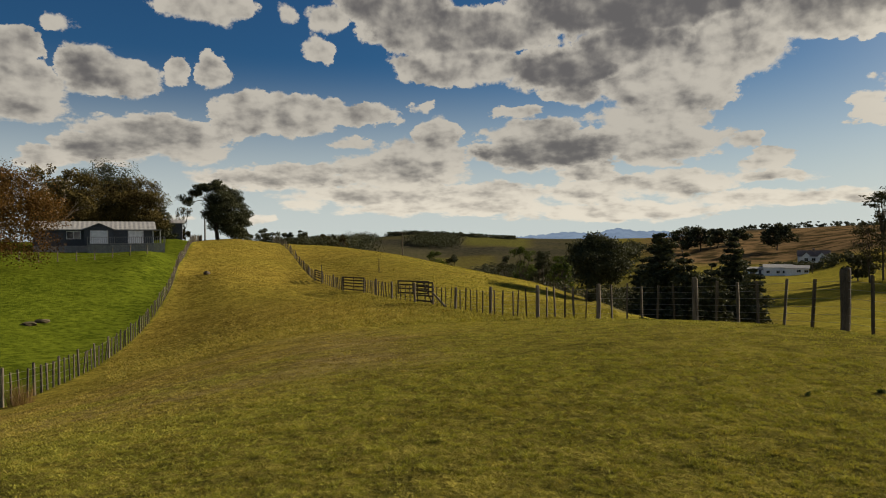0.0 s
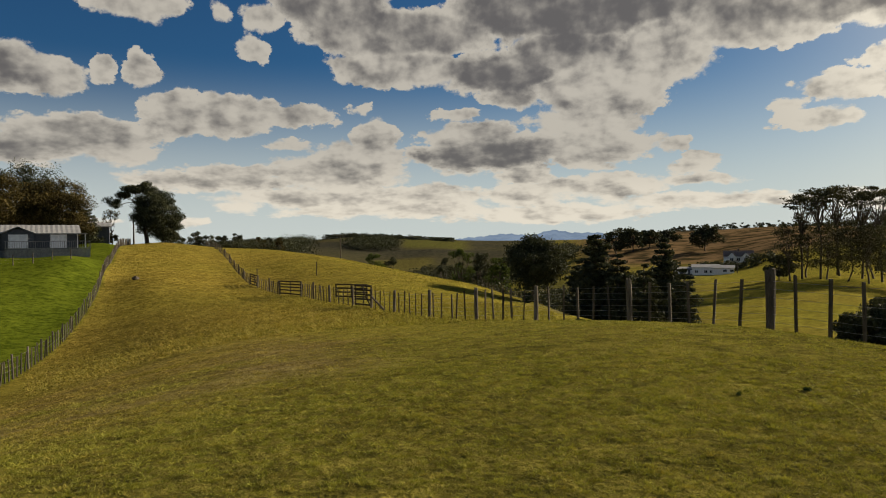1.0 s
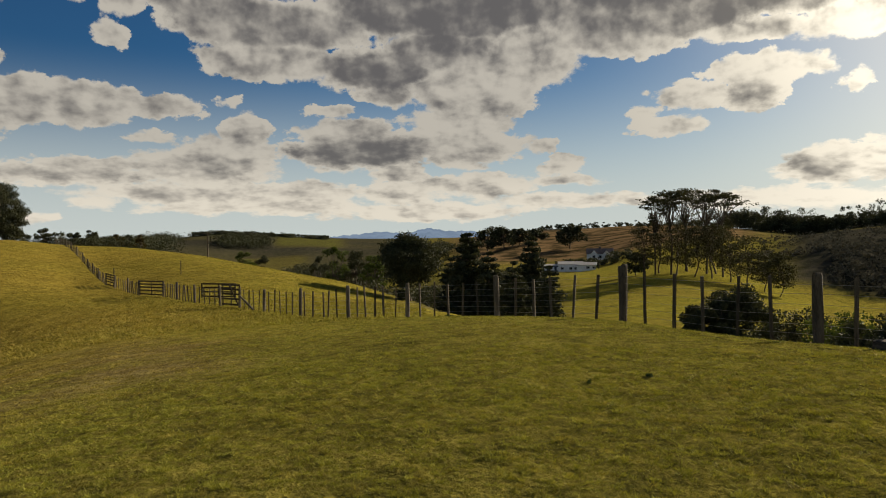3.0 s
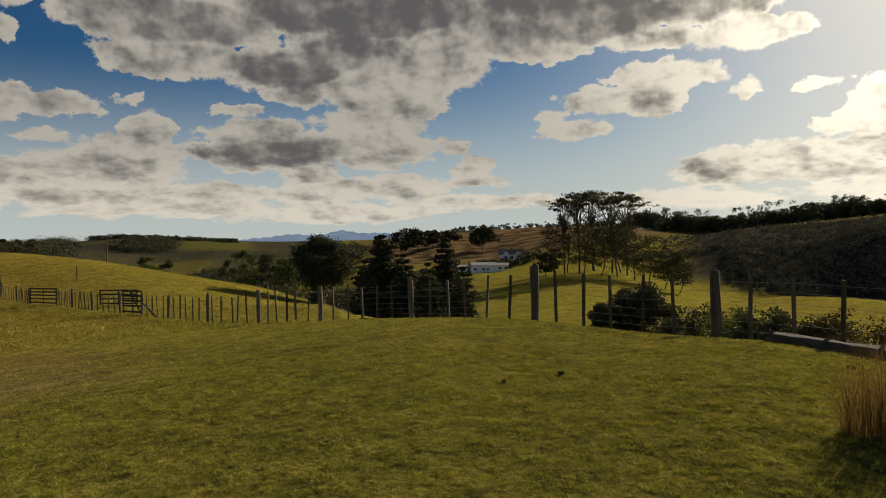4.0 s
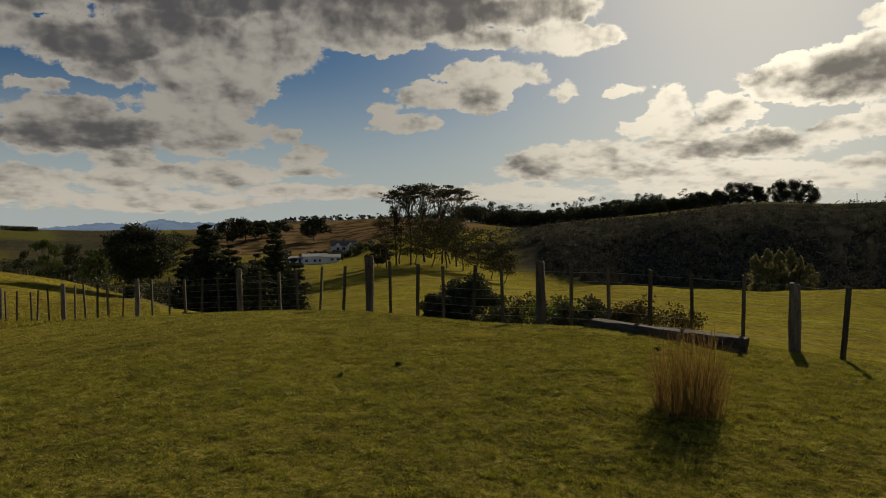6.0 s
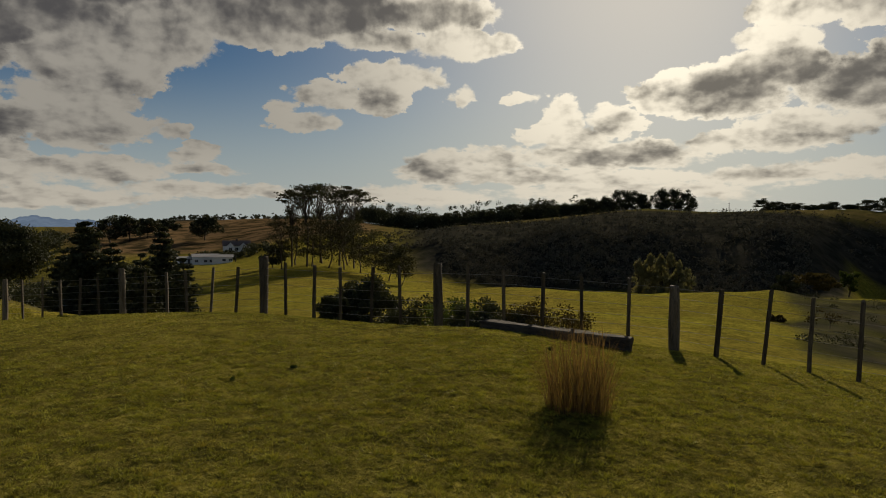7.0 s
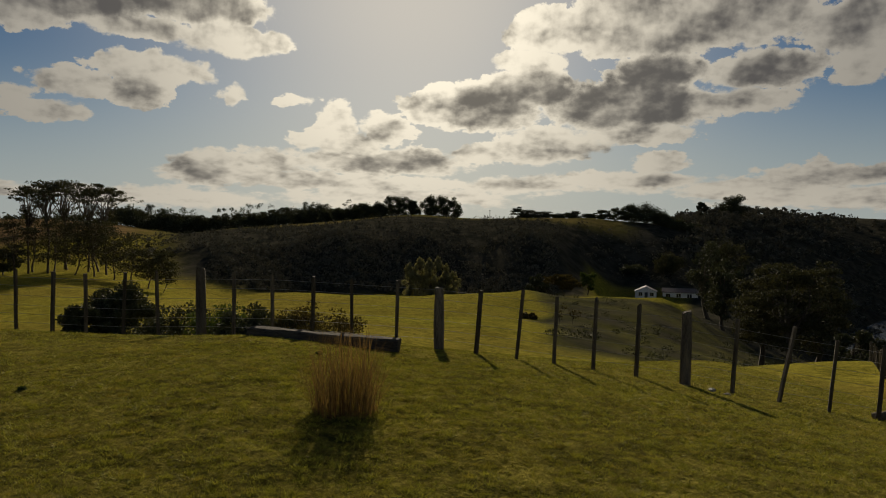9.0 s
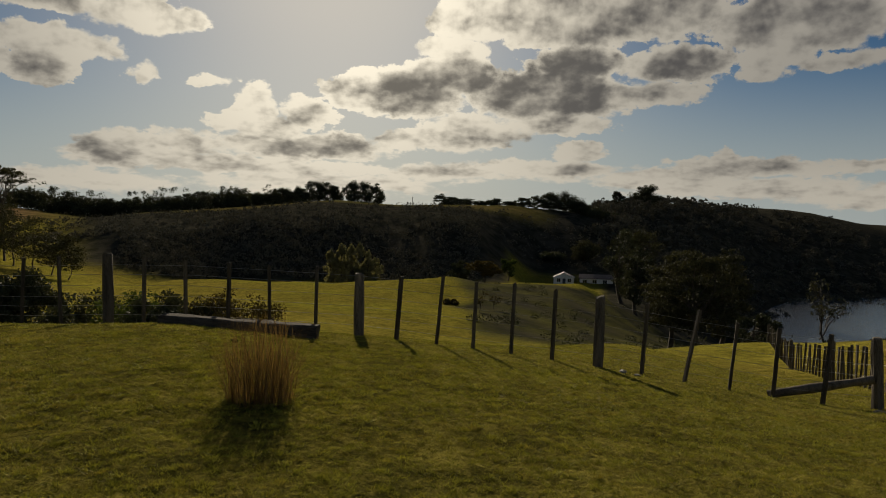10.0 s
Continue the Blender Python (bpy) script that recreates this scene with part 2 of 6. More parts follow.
# ---------------------------------------------------------------- materials
def material(name, dark, light, scale=6.0, rough=0.85, bump=0.2, detail=5.0, grain=1.0, fine=8.0, spec=0.3, per_object=0.0, leaf=0.0,
             attribute="", stretch=(1, 1, 1), metal=0.0, straw=None):
    """A matt surface that varies at two scales; leaf: how much light comes through it; attribute: a 0 to 1 tint on the mesh."""
    m = bpy.data.materials.new(name)
    m.use_nodes = True
    n = Nodes(m.node_tree)
    where = n.vec("MULTIPLY", n.add("ShaderNodeTexCoord").outputs["Object"], stretch)
    a = n.noise(where, scale, detail, 0.6)
    b = n.noise(where, scale * fine, 3.0, 0.6)
    blend = n.math("ADD", n.math("MULTIPLY", a, 0.62), n.math("MULTIPLY", b, 0.38 * grain))
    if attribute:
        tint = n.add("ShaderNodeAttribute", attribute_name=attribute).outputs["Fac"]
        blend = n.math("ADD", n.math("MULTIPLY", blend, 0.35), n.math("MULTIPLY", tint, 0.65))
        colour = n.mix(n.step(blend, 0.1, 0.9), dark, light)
        if straw:
            parched = n.add("ShaderNodeAttribute", attribute_name="dry").outputs["Fac"]
            colour = n.mix(parched, colour, n.mix(n.step(blend, 0.1, 0.9), *straw))
    else:
        colour = n.mix(n.step(blend, 0.3, 0.68), dark, light)
    if per_object:
        rnd = n.add("ShaderNodeObjectInfo").outputs["Random"]
        shade = n.math("MULTIPLY_ADD", rnd, per_object, 1.0 - per_object / 2)
        hsv = n.add("ShaderNodeHueSaturation")
        n.put(hsv.inputs["Value"], shade), n.put(hsv.inputs["Color"], colour)
        colour = hsv.outputs[0]
    p = n.add("ShaderNodeBsdfPrincipled")
    n.put(p.inputs["Base Color"], colour), n.put(p.inputs["Roughness"], rough), n.put(p.inputs["Specular IOR Level"], spec)
    n.put(p.inputs["Metallic"], metal)
    if bump:
        bp = n.add("ShaderNodeBump")
        n.put(bp.inputs["Strength"], bump), n.put(bp.inputs["Distance"], 0.4 / scale / fine), n.put(bp.inputs["Height"], b)
        n.put(p.inputs["Normal"], bp.outputs[0])
    out = n.add("ShaderNodeOutputMaterial")
    shader = p.outputs[0]
    if leaf:
        tr = n.add("ShaderNodeBsdfTranslucent")
        n.put(tr.inputs[0], n.mix(1.0, colour, (1.0, 0.95, 0.5), "MULTIPLY"))
        mixer = n.add("ShaderNodeMixShader")
        n.put(mixer.inputs[0], leaf), n.put(mixer.inputs[1], shader), n.put(mixer.inputs[2], tr.outputs[0])
        shader = mixer.outputs[0]
    n.put(out.inputs[0], shader)
    return m


WOOD_GREY = material("weathered_wood", (0.040, 0.034, 0.027), (0.15, 0.127, 0.095), 5, 0.9, 0.5, spec=0.08, per_object=0.6, stretch=(3, 3, 0.4))
WOOD_DARK = material("tanalised_batten_wood", (0.032, 0.027, 0.021), (0.105, 0.088, 0.064), 6, 0.9, 0.4, spec=0.08, per_object=0.7, stretch=(3, 3, 0.4))
SLEEPER = material("tarred_sleeper_wood", (0.028, 0.025, 0.021), (0.088, 0.076, 0.060), 5, 0.95, 0.5, spec=0.03, stretch=(0.5, 3, 3))
RAIL = material("old_rail_wood", (0.020, 0.017, 0.013), (0.075, 0.062, 0.045), 5, 0.9, 0.4, spec=0.08, per_object=0.5, stretch=(0.5, 3, 3))
WIRE = material("galvanised_wire", (0.18, 0.17, 0.16), (0.34, 0.33, 0.31), 20, 0.5, 0, metal=0.7)
BARK = material("bark", (0.03, 0.022, 0.015), (0.10, 0.08, 0.055), 3, 0.95, 0.8, stretch=(2, 2, 0.5))
BARK_PALE = material("pale_gum_bark", (0.09, 0.07, 0.05), (0.28, 0.23, 0.17), 3, 0.9, 0.5, stretch=(2, 2, 0.5))
LEAF_DARK = material("dark_evergreen_leaves", (0.022, 0.026, 0.015), (0.064, 0.068, 0.034), 1.2, 0.8, 0, spec=0.1, leaf=0.12, attribute="tint")
LEAF_CONIFER = material("cypress_needles", (0.022, 0.026, 0.016), (0.066, 0.070, 0.038), 1.2, 0.85, 0, spec=0.05, leaf=0.12, attribute="tint")
LEAF_GUM = material("gum_leaves", (0.026, 0.027, 0.014), (0.078, 0.075, 0.036), 1.2, 0.85, 0, spec=0.05, leaf=0.12, attribute="tint")
LEAF_COPPER = material("autumn_copper_leaves", (0.030, 0.019, 0.007), (0.118, 0.064, 0.019), 1.2, 0.85, 0, spec=0.05, leaf=0.3, attribute="tint")
LEAF_OLIVE = material("olive_brown_leaves", (0.024, 0.021, 0.008), (0.098, 0.075, 0.024), 1.2, 0.85, 0, spec=0.05, leaf=0.12, attribute="tint")
LEAF_POPLAR = material("yellowing_poplar_leaves", (0.10, 0.10, 0.058), (0.24, 0.225, 0.125), 1.2, 0.85, 0, spec=0.05, leaf=0.35, attribute="tint")
LEAF_GREEN = material("green_leaves", (0.022, 0.035, 0.010), (0.085, 0.11, 0.028), 1.2, 0.85, 0, spec=0.05, leaf=0.25, attribute="tint")
LEAF_TWIG = material("bare_twigs", (0.05, 0.042, 0.033), (0.15, 0.125, 0.095), 1.2, 0.9, 0, attribute="tint")
SCRUB = material("scrub_leaves", (0.056, 0.053, 0.043), (0.120, 0.110, 0.082), 0.5, 0.9, 0, spec=0.0, leaf=0.04, attribute="tint")
GRASS = material("grass_blades", (0.066, 0.068, 0.012), (0.345, 0.340, 0.056), 0.6, 0.7, 0, spec=0.03, leaf=0.28, attribute="tint",
                 straw=((0.09, 0.069, 0.016), (0.36, 0.275, 0.065)))
RUSH = material("dry_rush_stems", (0.060, 0.036, 0.016), (0.21, 0.135, 0.058), 4, 0.75, 0, spec=0.1, leaf=0.3, attribute="tint")
STONE = material("pale_stone", (0.15, 0.135, 0.11), (0.32, 0.295, 0.25), 12, 0.9, 0.4)
DARK_SOIL = material("dung_and_soil", (0.04, 0.03, 0.015), (0.10, 0.08, 0.04), 9, 0.95, 0.6)
HOUSE_DARK = material("dark_weatherboard_paint", (0.035, 0.04, 0.05), (0.06, 0.066, 0.08), 3, 0.6, 0.1)
HOUSE_WHITE = material("white_weatherboard_paint", (0.55, 0.54, 0.52), (0.78, 0.77, 0.75), 3, 0.6, 0.1)
ROOF_GREY = material("pale_corrugated_roofing", (0.17, 0.17, 0.17), (0.26, 0.26, 0.255), 2, 0.8, 0.1)
ROOF_BROWN = material("weathered_tile_roofing", (0.09, 0.07, 0.06), (0.17, 0.13, 0.11), 2, 0.8, 0.3)
TRIM_WHITE = material("white_trim_paint", (0.62, 0.62, 0.62), (0.8, 0.8, 0.8), 3, 0.5, 0)
DECK = material("grey_deck_boards", (0.15, 0.145, 0.14), (0.27, 0.26, 0.25), 3, 0.8, 0.2)
CURTAIN = material("pale_curtain", (0.5, 0.52, 0.55), (0.7, 0.72, 0.74), 3, 0.9, 0)


def glass_material():
    m = bpy.data.materials.new("window_glass")
    m.use_nodes = True
    n = Nodes(m.node_tree)
    p = n.add("ShaderNodeBsdfPrincipled")
    n.put(p.inputs["Base Color"], (0.02, 0.025, 0.03, 1)), n.put(p.inputs["Roughness"], 0.05), n.put(p.inputs["Specular IOR Level"], 0.6)
    n.put(n.add("ShaderNodeOutputMaterial").inputs[0], p.outputs[0])
    return m


GLASS = glass_material()


def water_material():
    m = bpy.data.materials.new("estuary_water")
    m.use_nodes = True
    n = Nodes(m.node_tree)
    where = n.add("ShaderNodeTexCoord").outputs["Object"]
    p = n.add("ShaderNodeBsdfPrincipled")
    n.put(p.inputs["Base Color"], (0.05, 0.06, 0.065, 1)), n.put(p.inputs["Roughness"], 0.18)
    bp = n.add("ShaderNodeBump")
    n.put(bp.inputs["Strength"], 0.5), n.put(bp.inputs["Distance"], 0.3), n.put(bp.inputs["Height"], n.noise(where, 0.6, 4.0, 0.6))
    n.put(p.inputs["Normal"], bp.outputs[0])
    n.put(n.add("ShaderNodeOutputMaterial").inputs[0], p.outputs[0])
    return m


WATER = water_material()


def land_material():
    """Pasture, dry pasture, lush pasture, bracken and bush floor, by land-cover attributes on the mesh; bush also
    darkens shaded ground.
    """
    m = bpy.data.materials.new("farm_land")
    m.use_nodes = True
    n = Nodes(m.node_tree)
    where = n.add("ShaderNodeTexCoord").outputs["Object"]
    big, mid, small, tiny = n.noise(where, 0.05, 4), n.noise(where, 0.35, 5, 0.6), n.noise(where, 1.8, 6, 0.7), n.noise(where, 16.0, 4, 0.75)
    mottle = n.math("ADD", n.math("MULTIPLY", mid, 0.18), n.math("ADD", n.math("MULTIPLY", small, 0.44), n.math("MULTIPLY", tiny, 0.38)))
    mottle = n.step(mottle, 0.40, 0.61)

    def cover(name):
        return n.add("ShaderNodeAttribute", attribute_name=name).outputs["Fac"]

    colour = n.mix(mottle, (0.066, 0.064, 0.010), (0.250, 0.216, 0.033))
    colour = n.mix(n.step(big, 0.42, 0.62, 0.0, 0.5), colour, n.mix(mottle, (0.070, 0.058, 0.012), (0.210, 0.160, 0.036)))
    # litter between near tufts, darkened to put the gaps' shade into the colour
    colour = n.mix(cover("sward"), colour, n.mix(mottle, (0.045, 0.042, 0.010), (0.178, 0.152, 0.030)))
    colour = n.mix(cover("dry"), colour, n.mix(mottle, (0.085, 0.066, 0.011), (0.255, 0.195, 0.035)))
    colour = n.mix(cover("worn"), colour, n.mix(mottle, (0.085, 0.060, 0.024), (0.240, 0.185, 0.080)))
    colour = n.mix(cover("lush"), colour, n.mix(mottle, (0.028, 0.042, 0.004), (0.104, 0.125, 0.012)))
    colour = n.mix(cover("bracken"), colour, n.mix(n.step(n.noise(where, 0.08, 6, 0.65), 0.38, 0.6), (0.035, 0.029, 0.014), (0.16, 0.105, 0.052)))
    colour = n.mix(cover("bush"), colour, n.mix(n.step(n.noise(where, 0.15, 6, 0.7), 0.35, 0.65), (0.018, 0.019, 0.014), (0.050, 0.046, 0.033)))
    p = n.add("ShaderNodeBsdfPrincipled")
    n.put(p.inputs["Base Color"], colour), n.put(p.inputs["Roughness"], 0.9), n.put(p.inputs["Specular IOR Level"], 0.0)
    bp = n.add("ShaderNodeBump")
    n.put(bp.inputs["Strength"], 0.9), n.put(bp.inputs["Distance"], 0.16)
    n.put(bp.inputs["Height"], n.math("ADD", n.math("MULTIPLY", small, 0.6), n.math("MULTIPLY", tiny, 0.4)))
    tussock = n.add("ShaderNodeBump")
    n.put(tussock.inputs["Strength"], 0.14), n.put(tussock.inputs["Distance"], 0.30), n.put(tussock.inputs["Height"], n.noise(where, 2.2, 3.0, 0.5))
    n.put(bp.inputs["Normal"], tussock.outputs[0])
    n.put(p.inputs["Normal"], bp.outputs[0])
    n.put(n.add("ShaderNodeOutputMaterial").inputs[0], p.outputs[0])
    return m


LAND = land_material()

# ---------------------------------------------------------------- the lie of the land
def spot(az, d):
    """The plan position at an azimuth (degrees clockwise from +y) and a distance."""
    return d * math.sin(radians(az)), d * math.cos(radians(az))


# Landforms as sculpting knots: azimuth, distance, height
HOME_PADDOCK = [(0, 0.1, 0), (0, 6, 0), (60, 6, 0), (120, 6, -0.1), (180, 6, 0.1), (-120, 6, 0), (-60, 6, -0.15), (32, 8, 0.06), (30, 16, -0.28),
                (48, 11, 0.05), (60, 10.4, -0.15), (62.7, 12, -0.34), (82, 11.6, -0.68), (101.5, 12.7, -1.15), (20, 20.8, -0.77),
                (8, 26.3, -1.36), (4, 31, -1.73), (-0.8, 41, -2.2), (-6.4, 57, -2.6), (-9.9, 74, -2.8), (-11.7, 95, -1.7), (-13.5, 145, 1.3),
                (44, 13.2, -0.24), (0, 13, -0.4), (-15, 14, -0.85), (-30, 9, -0.55), (-40, 14, -1.7)]
HOLLOW = [(-32.7, 26, -3.6), (-27, 40, -4.75), (-23.9, 55, -4.6), (-21.6, 75, -2.4), (-20.8, 95, -0.45), (-20.1, 130, 1.8), (-23, 86, 0.4), (-24.5, 84, 0.1), (-21.7, 28, -2.9), (-15.3, 42, -2.95),
          (-15, 25, -1.9), (-17, 140, 2.3), (-18, 76, -1.85), (-29, 60, -3.6), (-27.5, 88, 0.0), (-25.5, 101, 0.35), (-33, 88, -0.05), (-22.4, 103, 0.5), (-29.5, 101, 0.4), (-17, 58, -3.4), (-12, 55, -2.9),
          (-30, 125, 1.2), (-21.4, 118, 2.2), (-18, 230, -2.0), (-45, 40, -4.0), (-48, 95, 0.5), (-40, 200, 4.0)]
DOWNLAND = [(-8.5, 150, 0.1), (-3.2, 130, -1.6), (2.2, 110, -3.4), (8.3, 90, -4.2), (10.5, 70, -4.4), (13.5, 52, -3.7), (16.4, 38, -2.5), (5, 55, -3.0),
            (-3, 185, -9), (5, 165, -13), (10, 135, -11), (14, 100, -8.5), (18, 60, -6.5), (25, 30, -2.6), (30, 45, -4.6), (45, 20, -1.6),
            (45, 40, -4.2), (59, 40, -4.2), (-8, 240, -9), (12.7, 76, -5.1)]
VALLEY = [(25, 235, -10.6), (26.3, 263, -11.2), (28.4, 305, -8.2), (29, 172, -9.0), (31.6, 75, -6.4), (36, 110, -7.0), (40.7, 75, -6.1), (49, 120, -8.5), (58.7, 120, -9.0), (62.7, 115, -8.9),
          (70.7, 130, -8.3), (71.6, 100, -9.2), (69, 45, -6.0), (78.5, 22, -2.2), (85, 25, -2.5), (95.2, 49, -5.6), (82, 60, -8.6), (76, 195, -14.0),
          (80, 240, -17.5), (82.8, 240, -17.6), (77.5, 238, -16.8), (85, 150, -16.0), (99.3, 25, -3.1), (96.8, 32, -4.1), (96, 40, -4.9), (92, 45, -5.4), (99.5, 40, -4.1), (102.5, 32, -2.8), (98.5, 75, -10.5), (100, 55, -6.3), (34, 172, -7.0), (110, 40, -3.6), (92, 90, -14.0)]
LOW_PASTURE = [(48, 60, -5.7), (48, 92, -7.7), (48, 138, -10.2), (53, 60, -5.7), (53, 92, -7.7), (53, 138, -10.2), (58, 60, -5.7), (58, 92, -7.7),
               (58, 138, -10.2), (63, 60, -6.2), (63, 92, -7.7), (63, 138, -10.2), (67, 60, -6.2), (67, 92, -7.7), (67, 138, -9.9), (71, 60, -6.8), (70.5, 100,
               -9.3), (70.8, 136, -8.7), (73, 136, -9.6), (73.5, 92, -8.8), (77, 152, -10.8), (77, 132, -9.9), (77, 100, -9.6), (77, 70, -8.4), (81.5, 152, -10.8),
               (81.5, 132, -11.4), (81.5, 100, -11.4), (87, 155, -20.7), (55, 156, -12.9), (64, 156, -13.1),
               (47.5, 158, -13.2), (50.5, 164, -14.0), (52.5, 170, -14.0), (58, 170, -14.2), (60, 164, -14.0), (66.5, 170, -14.2), (50, 150, -11.6), (59, 150, -11.7), (53, 172, -13.8)]
SCRUB_HILL = [(55, 172, -13.5), (55, 206, 0.5), (55, 235, 3.0), (55, 300, 7.0), (62.7, 182, -14.5), (62, 214, 0.8), (62, 242, 4.5), (61.7, 335, 12.3), (71, 180, -14.0),
              (71, 214, 1.0), (71, 245, 4.5), (71.5, 330, 11.0), (76, 330, 11.0), (78.2, 332, 9.5), (80.5, 320, 6.5), (83, 290, -4.0), (78, 420, 5.0), (46, 172, -11.4), (46, 206, -3.0), (46, 230, -0.8), (46.3, 330, 4.1),
              (42, 205, -5.7), (42, 350, 1.2), (50, 550, 7.0), (58, 480, 11.0), (66, 460, 10.0), (45, 450, 0.0)]
FAR_SHORE = [(86.7, 480, 16.0), (90.6, 520, 9.5), (94, 600, 4.5), (97, 650, 4.0), (100.7, 700, -4.0), (103, 750, -12.0), (107, 740, -44), (90, 335, -33),
             (95, 372, -41), (88, 250, -22), (100, 180, -26), (101, 300, -44), (115, 400, -46), (125, 250, -30), (98, 480, -41), (104, 520, -44),
             (110, 1200, -46), (120, 1500, -20), (103, 2500, 25), (110, 2800, 15)]
BACK_HILLS = [(31.2, 480, 7.3), (28, 480, 5.0), (25, 450, 0.3), (22, 420, -2.8), (19.9, 400, -5.6), (15.7, 380, -9.3), (24, 290, -11), (15, 250, -16),
              (20, 700, 6.5), (30, 720, 11.5), (37, 480, 7.0), (38, 700, 9.0), (-6.6, 1500, 7.0), (-2.4, 1400, 15.0), (3, 1400, 8.0), (10, 1500, 0.0),
              (16, 1600, 3.0), (0, 500, -26), (8, 600, -26), (0, 900, -14), (5, 800, -16), (-12, 500, -14), (-25, 600, -5), (15, 1000, -8)]
ALL_ROUND = [(150, 30, 0.5), (-150, 30, 0.5), (-90, 30, -0.8), (180, 200, 4), (-100, 200, 5), (140, 200, -6), (180, 1000, 20), (-90, 1000, 15),
             (-40, 1000, 8), (-40, 4500, -5), (0, 4500, -5), (40, 4500, -5), (80, 4500, -5), (130, 4500, -5), (180, 4500, -5), (-120, 4500, -5),
             (60, 1200, 5), (30, 1500, 6), (85, 1200, 5)]


def plan_coords(x, y):
    d = np.hypot(x, y)
    s = np.log1p(d / 4.0) / np.maximum(d, 1e-6)
    return np.stack([x * s, y * s], -1)


def kernel(r2):
    return 0.5 * r2 * np.log(r2 + 1e-9)


knots = np.array(HOME_PADDOCK + HOLLOW + DOWNLAND + VALLEY + LOW_PASTURE + SCRUB_HILL + FAR_SHORE + BACK_HILLS + ALL_ROUND, float)
kx, ky = knots[:, 1] * np.sin(np.radians(knots[:, 0])), knots[:, 1] * np.cos(np.radians(knots[:, 0]))
KU = plan_coords(kx, ky)
count = len(knots)
system = np.zeros((count + 3, count + 3))
system[:count, :count] = kernel(((KU[:, None] - KU[None]) ** 2).sum(-1)) + np.eye(count) * 2e-5
system[:count, count:] = np.concatenate([np.ones((count, 1)), KU], 1)
system[count:, :count] = system[:count, count:].T
WEIGHTS = np.linalg.solve(system, np.concatenate([knots[:, 2], np.zeros(3)]))
SEA = -40.0


def wobble(x, y, s, seed=0.0):
    return np.sin(x * s + seed + 1.9 * np.sin(y * s * 0.7 + seed)) * np.cos(y * s * 1.1 - seed + 1.3 * np.sin(x * s * 0.6))


def heights(x, y):
    """Ground height at many places."""
    x, y = np.atleast_1d(np.asarray(x, float)), np.atleast_1d(np.asarray(y, float))
    u = plan_coords(x, y)
    z = np.empty(len(x))
    for i in range(0, len(x), 20000):
        p = u[i:i + 20000]
        z[i:i + 20000] = kernel(((p[:, None] - KU[None]) ** 2).sum(-1)) @ WEIGHTS[:count] + WEIGHTS[count] + p @ WEIGHTS[count + 1:]
    d = np.hypot(x, y)
    # small tussocks underfoot
    near = np.clip(1.3 - d / 45, 0, 1)
    z += near * (0.003 * wobble(x, y, 3.3) + 0.003 * wobble(x, y, 8.7, 2.0) + 0.003 * wobble(x, y, 5.3, 4.0))
    z += np.clip(1.6 - d / 11, 0, 1) * (0.008 * wobble(x, y, 17.0, 1.0) + 0.006 * wobble(x, y, 29.0, 3.0))
    # hummocks, and rough ground on the hills
    z += np.clip(d / 400, 0.012, 0.35) * (np.sin(x * 0.9 + 1.3 * np.sin(y * 0.5)) * np.cos(y * 0.8 + np.sin(x * 0.6))) * 0.14
    z += np.clip((d - 150) / 500, 0, 1.2) * (np.sin(x * 0.07 + 1.7 * np.sin(y * 0.043)) * np.cos(y * 0.061 + 1.1 * np.sin(x * 0.05))) * 0.5
    return z


def height(x, y):
    return float(heights(x, y)[0])


def smooth(lo, hi, v):
    s = np.clip((v - lo) / (hi - lo), 0, 1)
    return s * s * (3 - 2 * s)


def mesh_object(name, verts, faces, mat, parent=None, smooth_faces=False, tint=None):
    """One mesh object from arrays; all faces have the same number of corners."""
    verts, faces = np.asarray(verts, np.float32), np.asarray(faces, np.int32)
    me = bpy.data.meshes.new(name)
    me.vertices.add(len(verts))
    me.vertices.foreach_set("co", verts.ravel())
    k = faces.shape[1]
    me.loops.add(faces.size)
    me.loops.foreach_set("vertex_index", faces.ravel())
    me.polygons.add(len(faces))
    me.polygons.foreach_set("loop_start", np.arange(0, faces.size, k, dtype=np.int32))
    if smooth_faces:
        me.polygons.foreach_set("use_smooth", np.ones(len(faces), bool))
    if tint is not None:
        me.attributes.new("tint", "FLOAT", "POINT").data.foreach_set("value", np.asarray(tint, np.float32))
    me.update(calc_edges=True)
    me.materials.append(mat)
    ob = new(name, me)
    ob.parent = parent
    return ob


def left_fence_x(y):
    """The boundary between the lush paddock and the dry one."""
    return -14.0 - 0.294 * (y - 21.9) + 0.8 * np.exp(-((y - 64) / 22) ** 2)


def dry_cover(x, y):
    """How parched the pasture is, 0 to 1."""
    d, deg = np.hypot(x, y), np.degrees(np.arctan2(x, y))
    zone = smooth(-0.3, 0.3, x - left_fence_x(y)) * smooth(8, 34, d + 5 * wobble(x, y, 0.25) + 3 * wobble(x, y, 0.7, 1.0)) * smooth(13, -12, deg) * smooth(330, 250, d)
    dry = zone * (0.74 + 0.26 * wobble(x, y, 0.11, 2.0))
    return np.clip(np.maximum(dry, (0.38 + 0.15 * wobble(x, y, 0.09)) * smooth(200, 60, d) * smooth(32, 8, deg) * smooth(12, 30, d)), 0, 1)


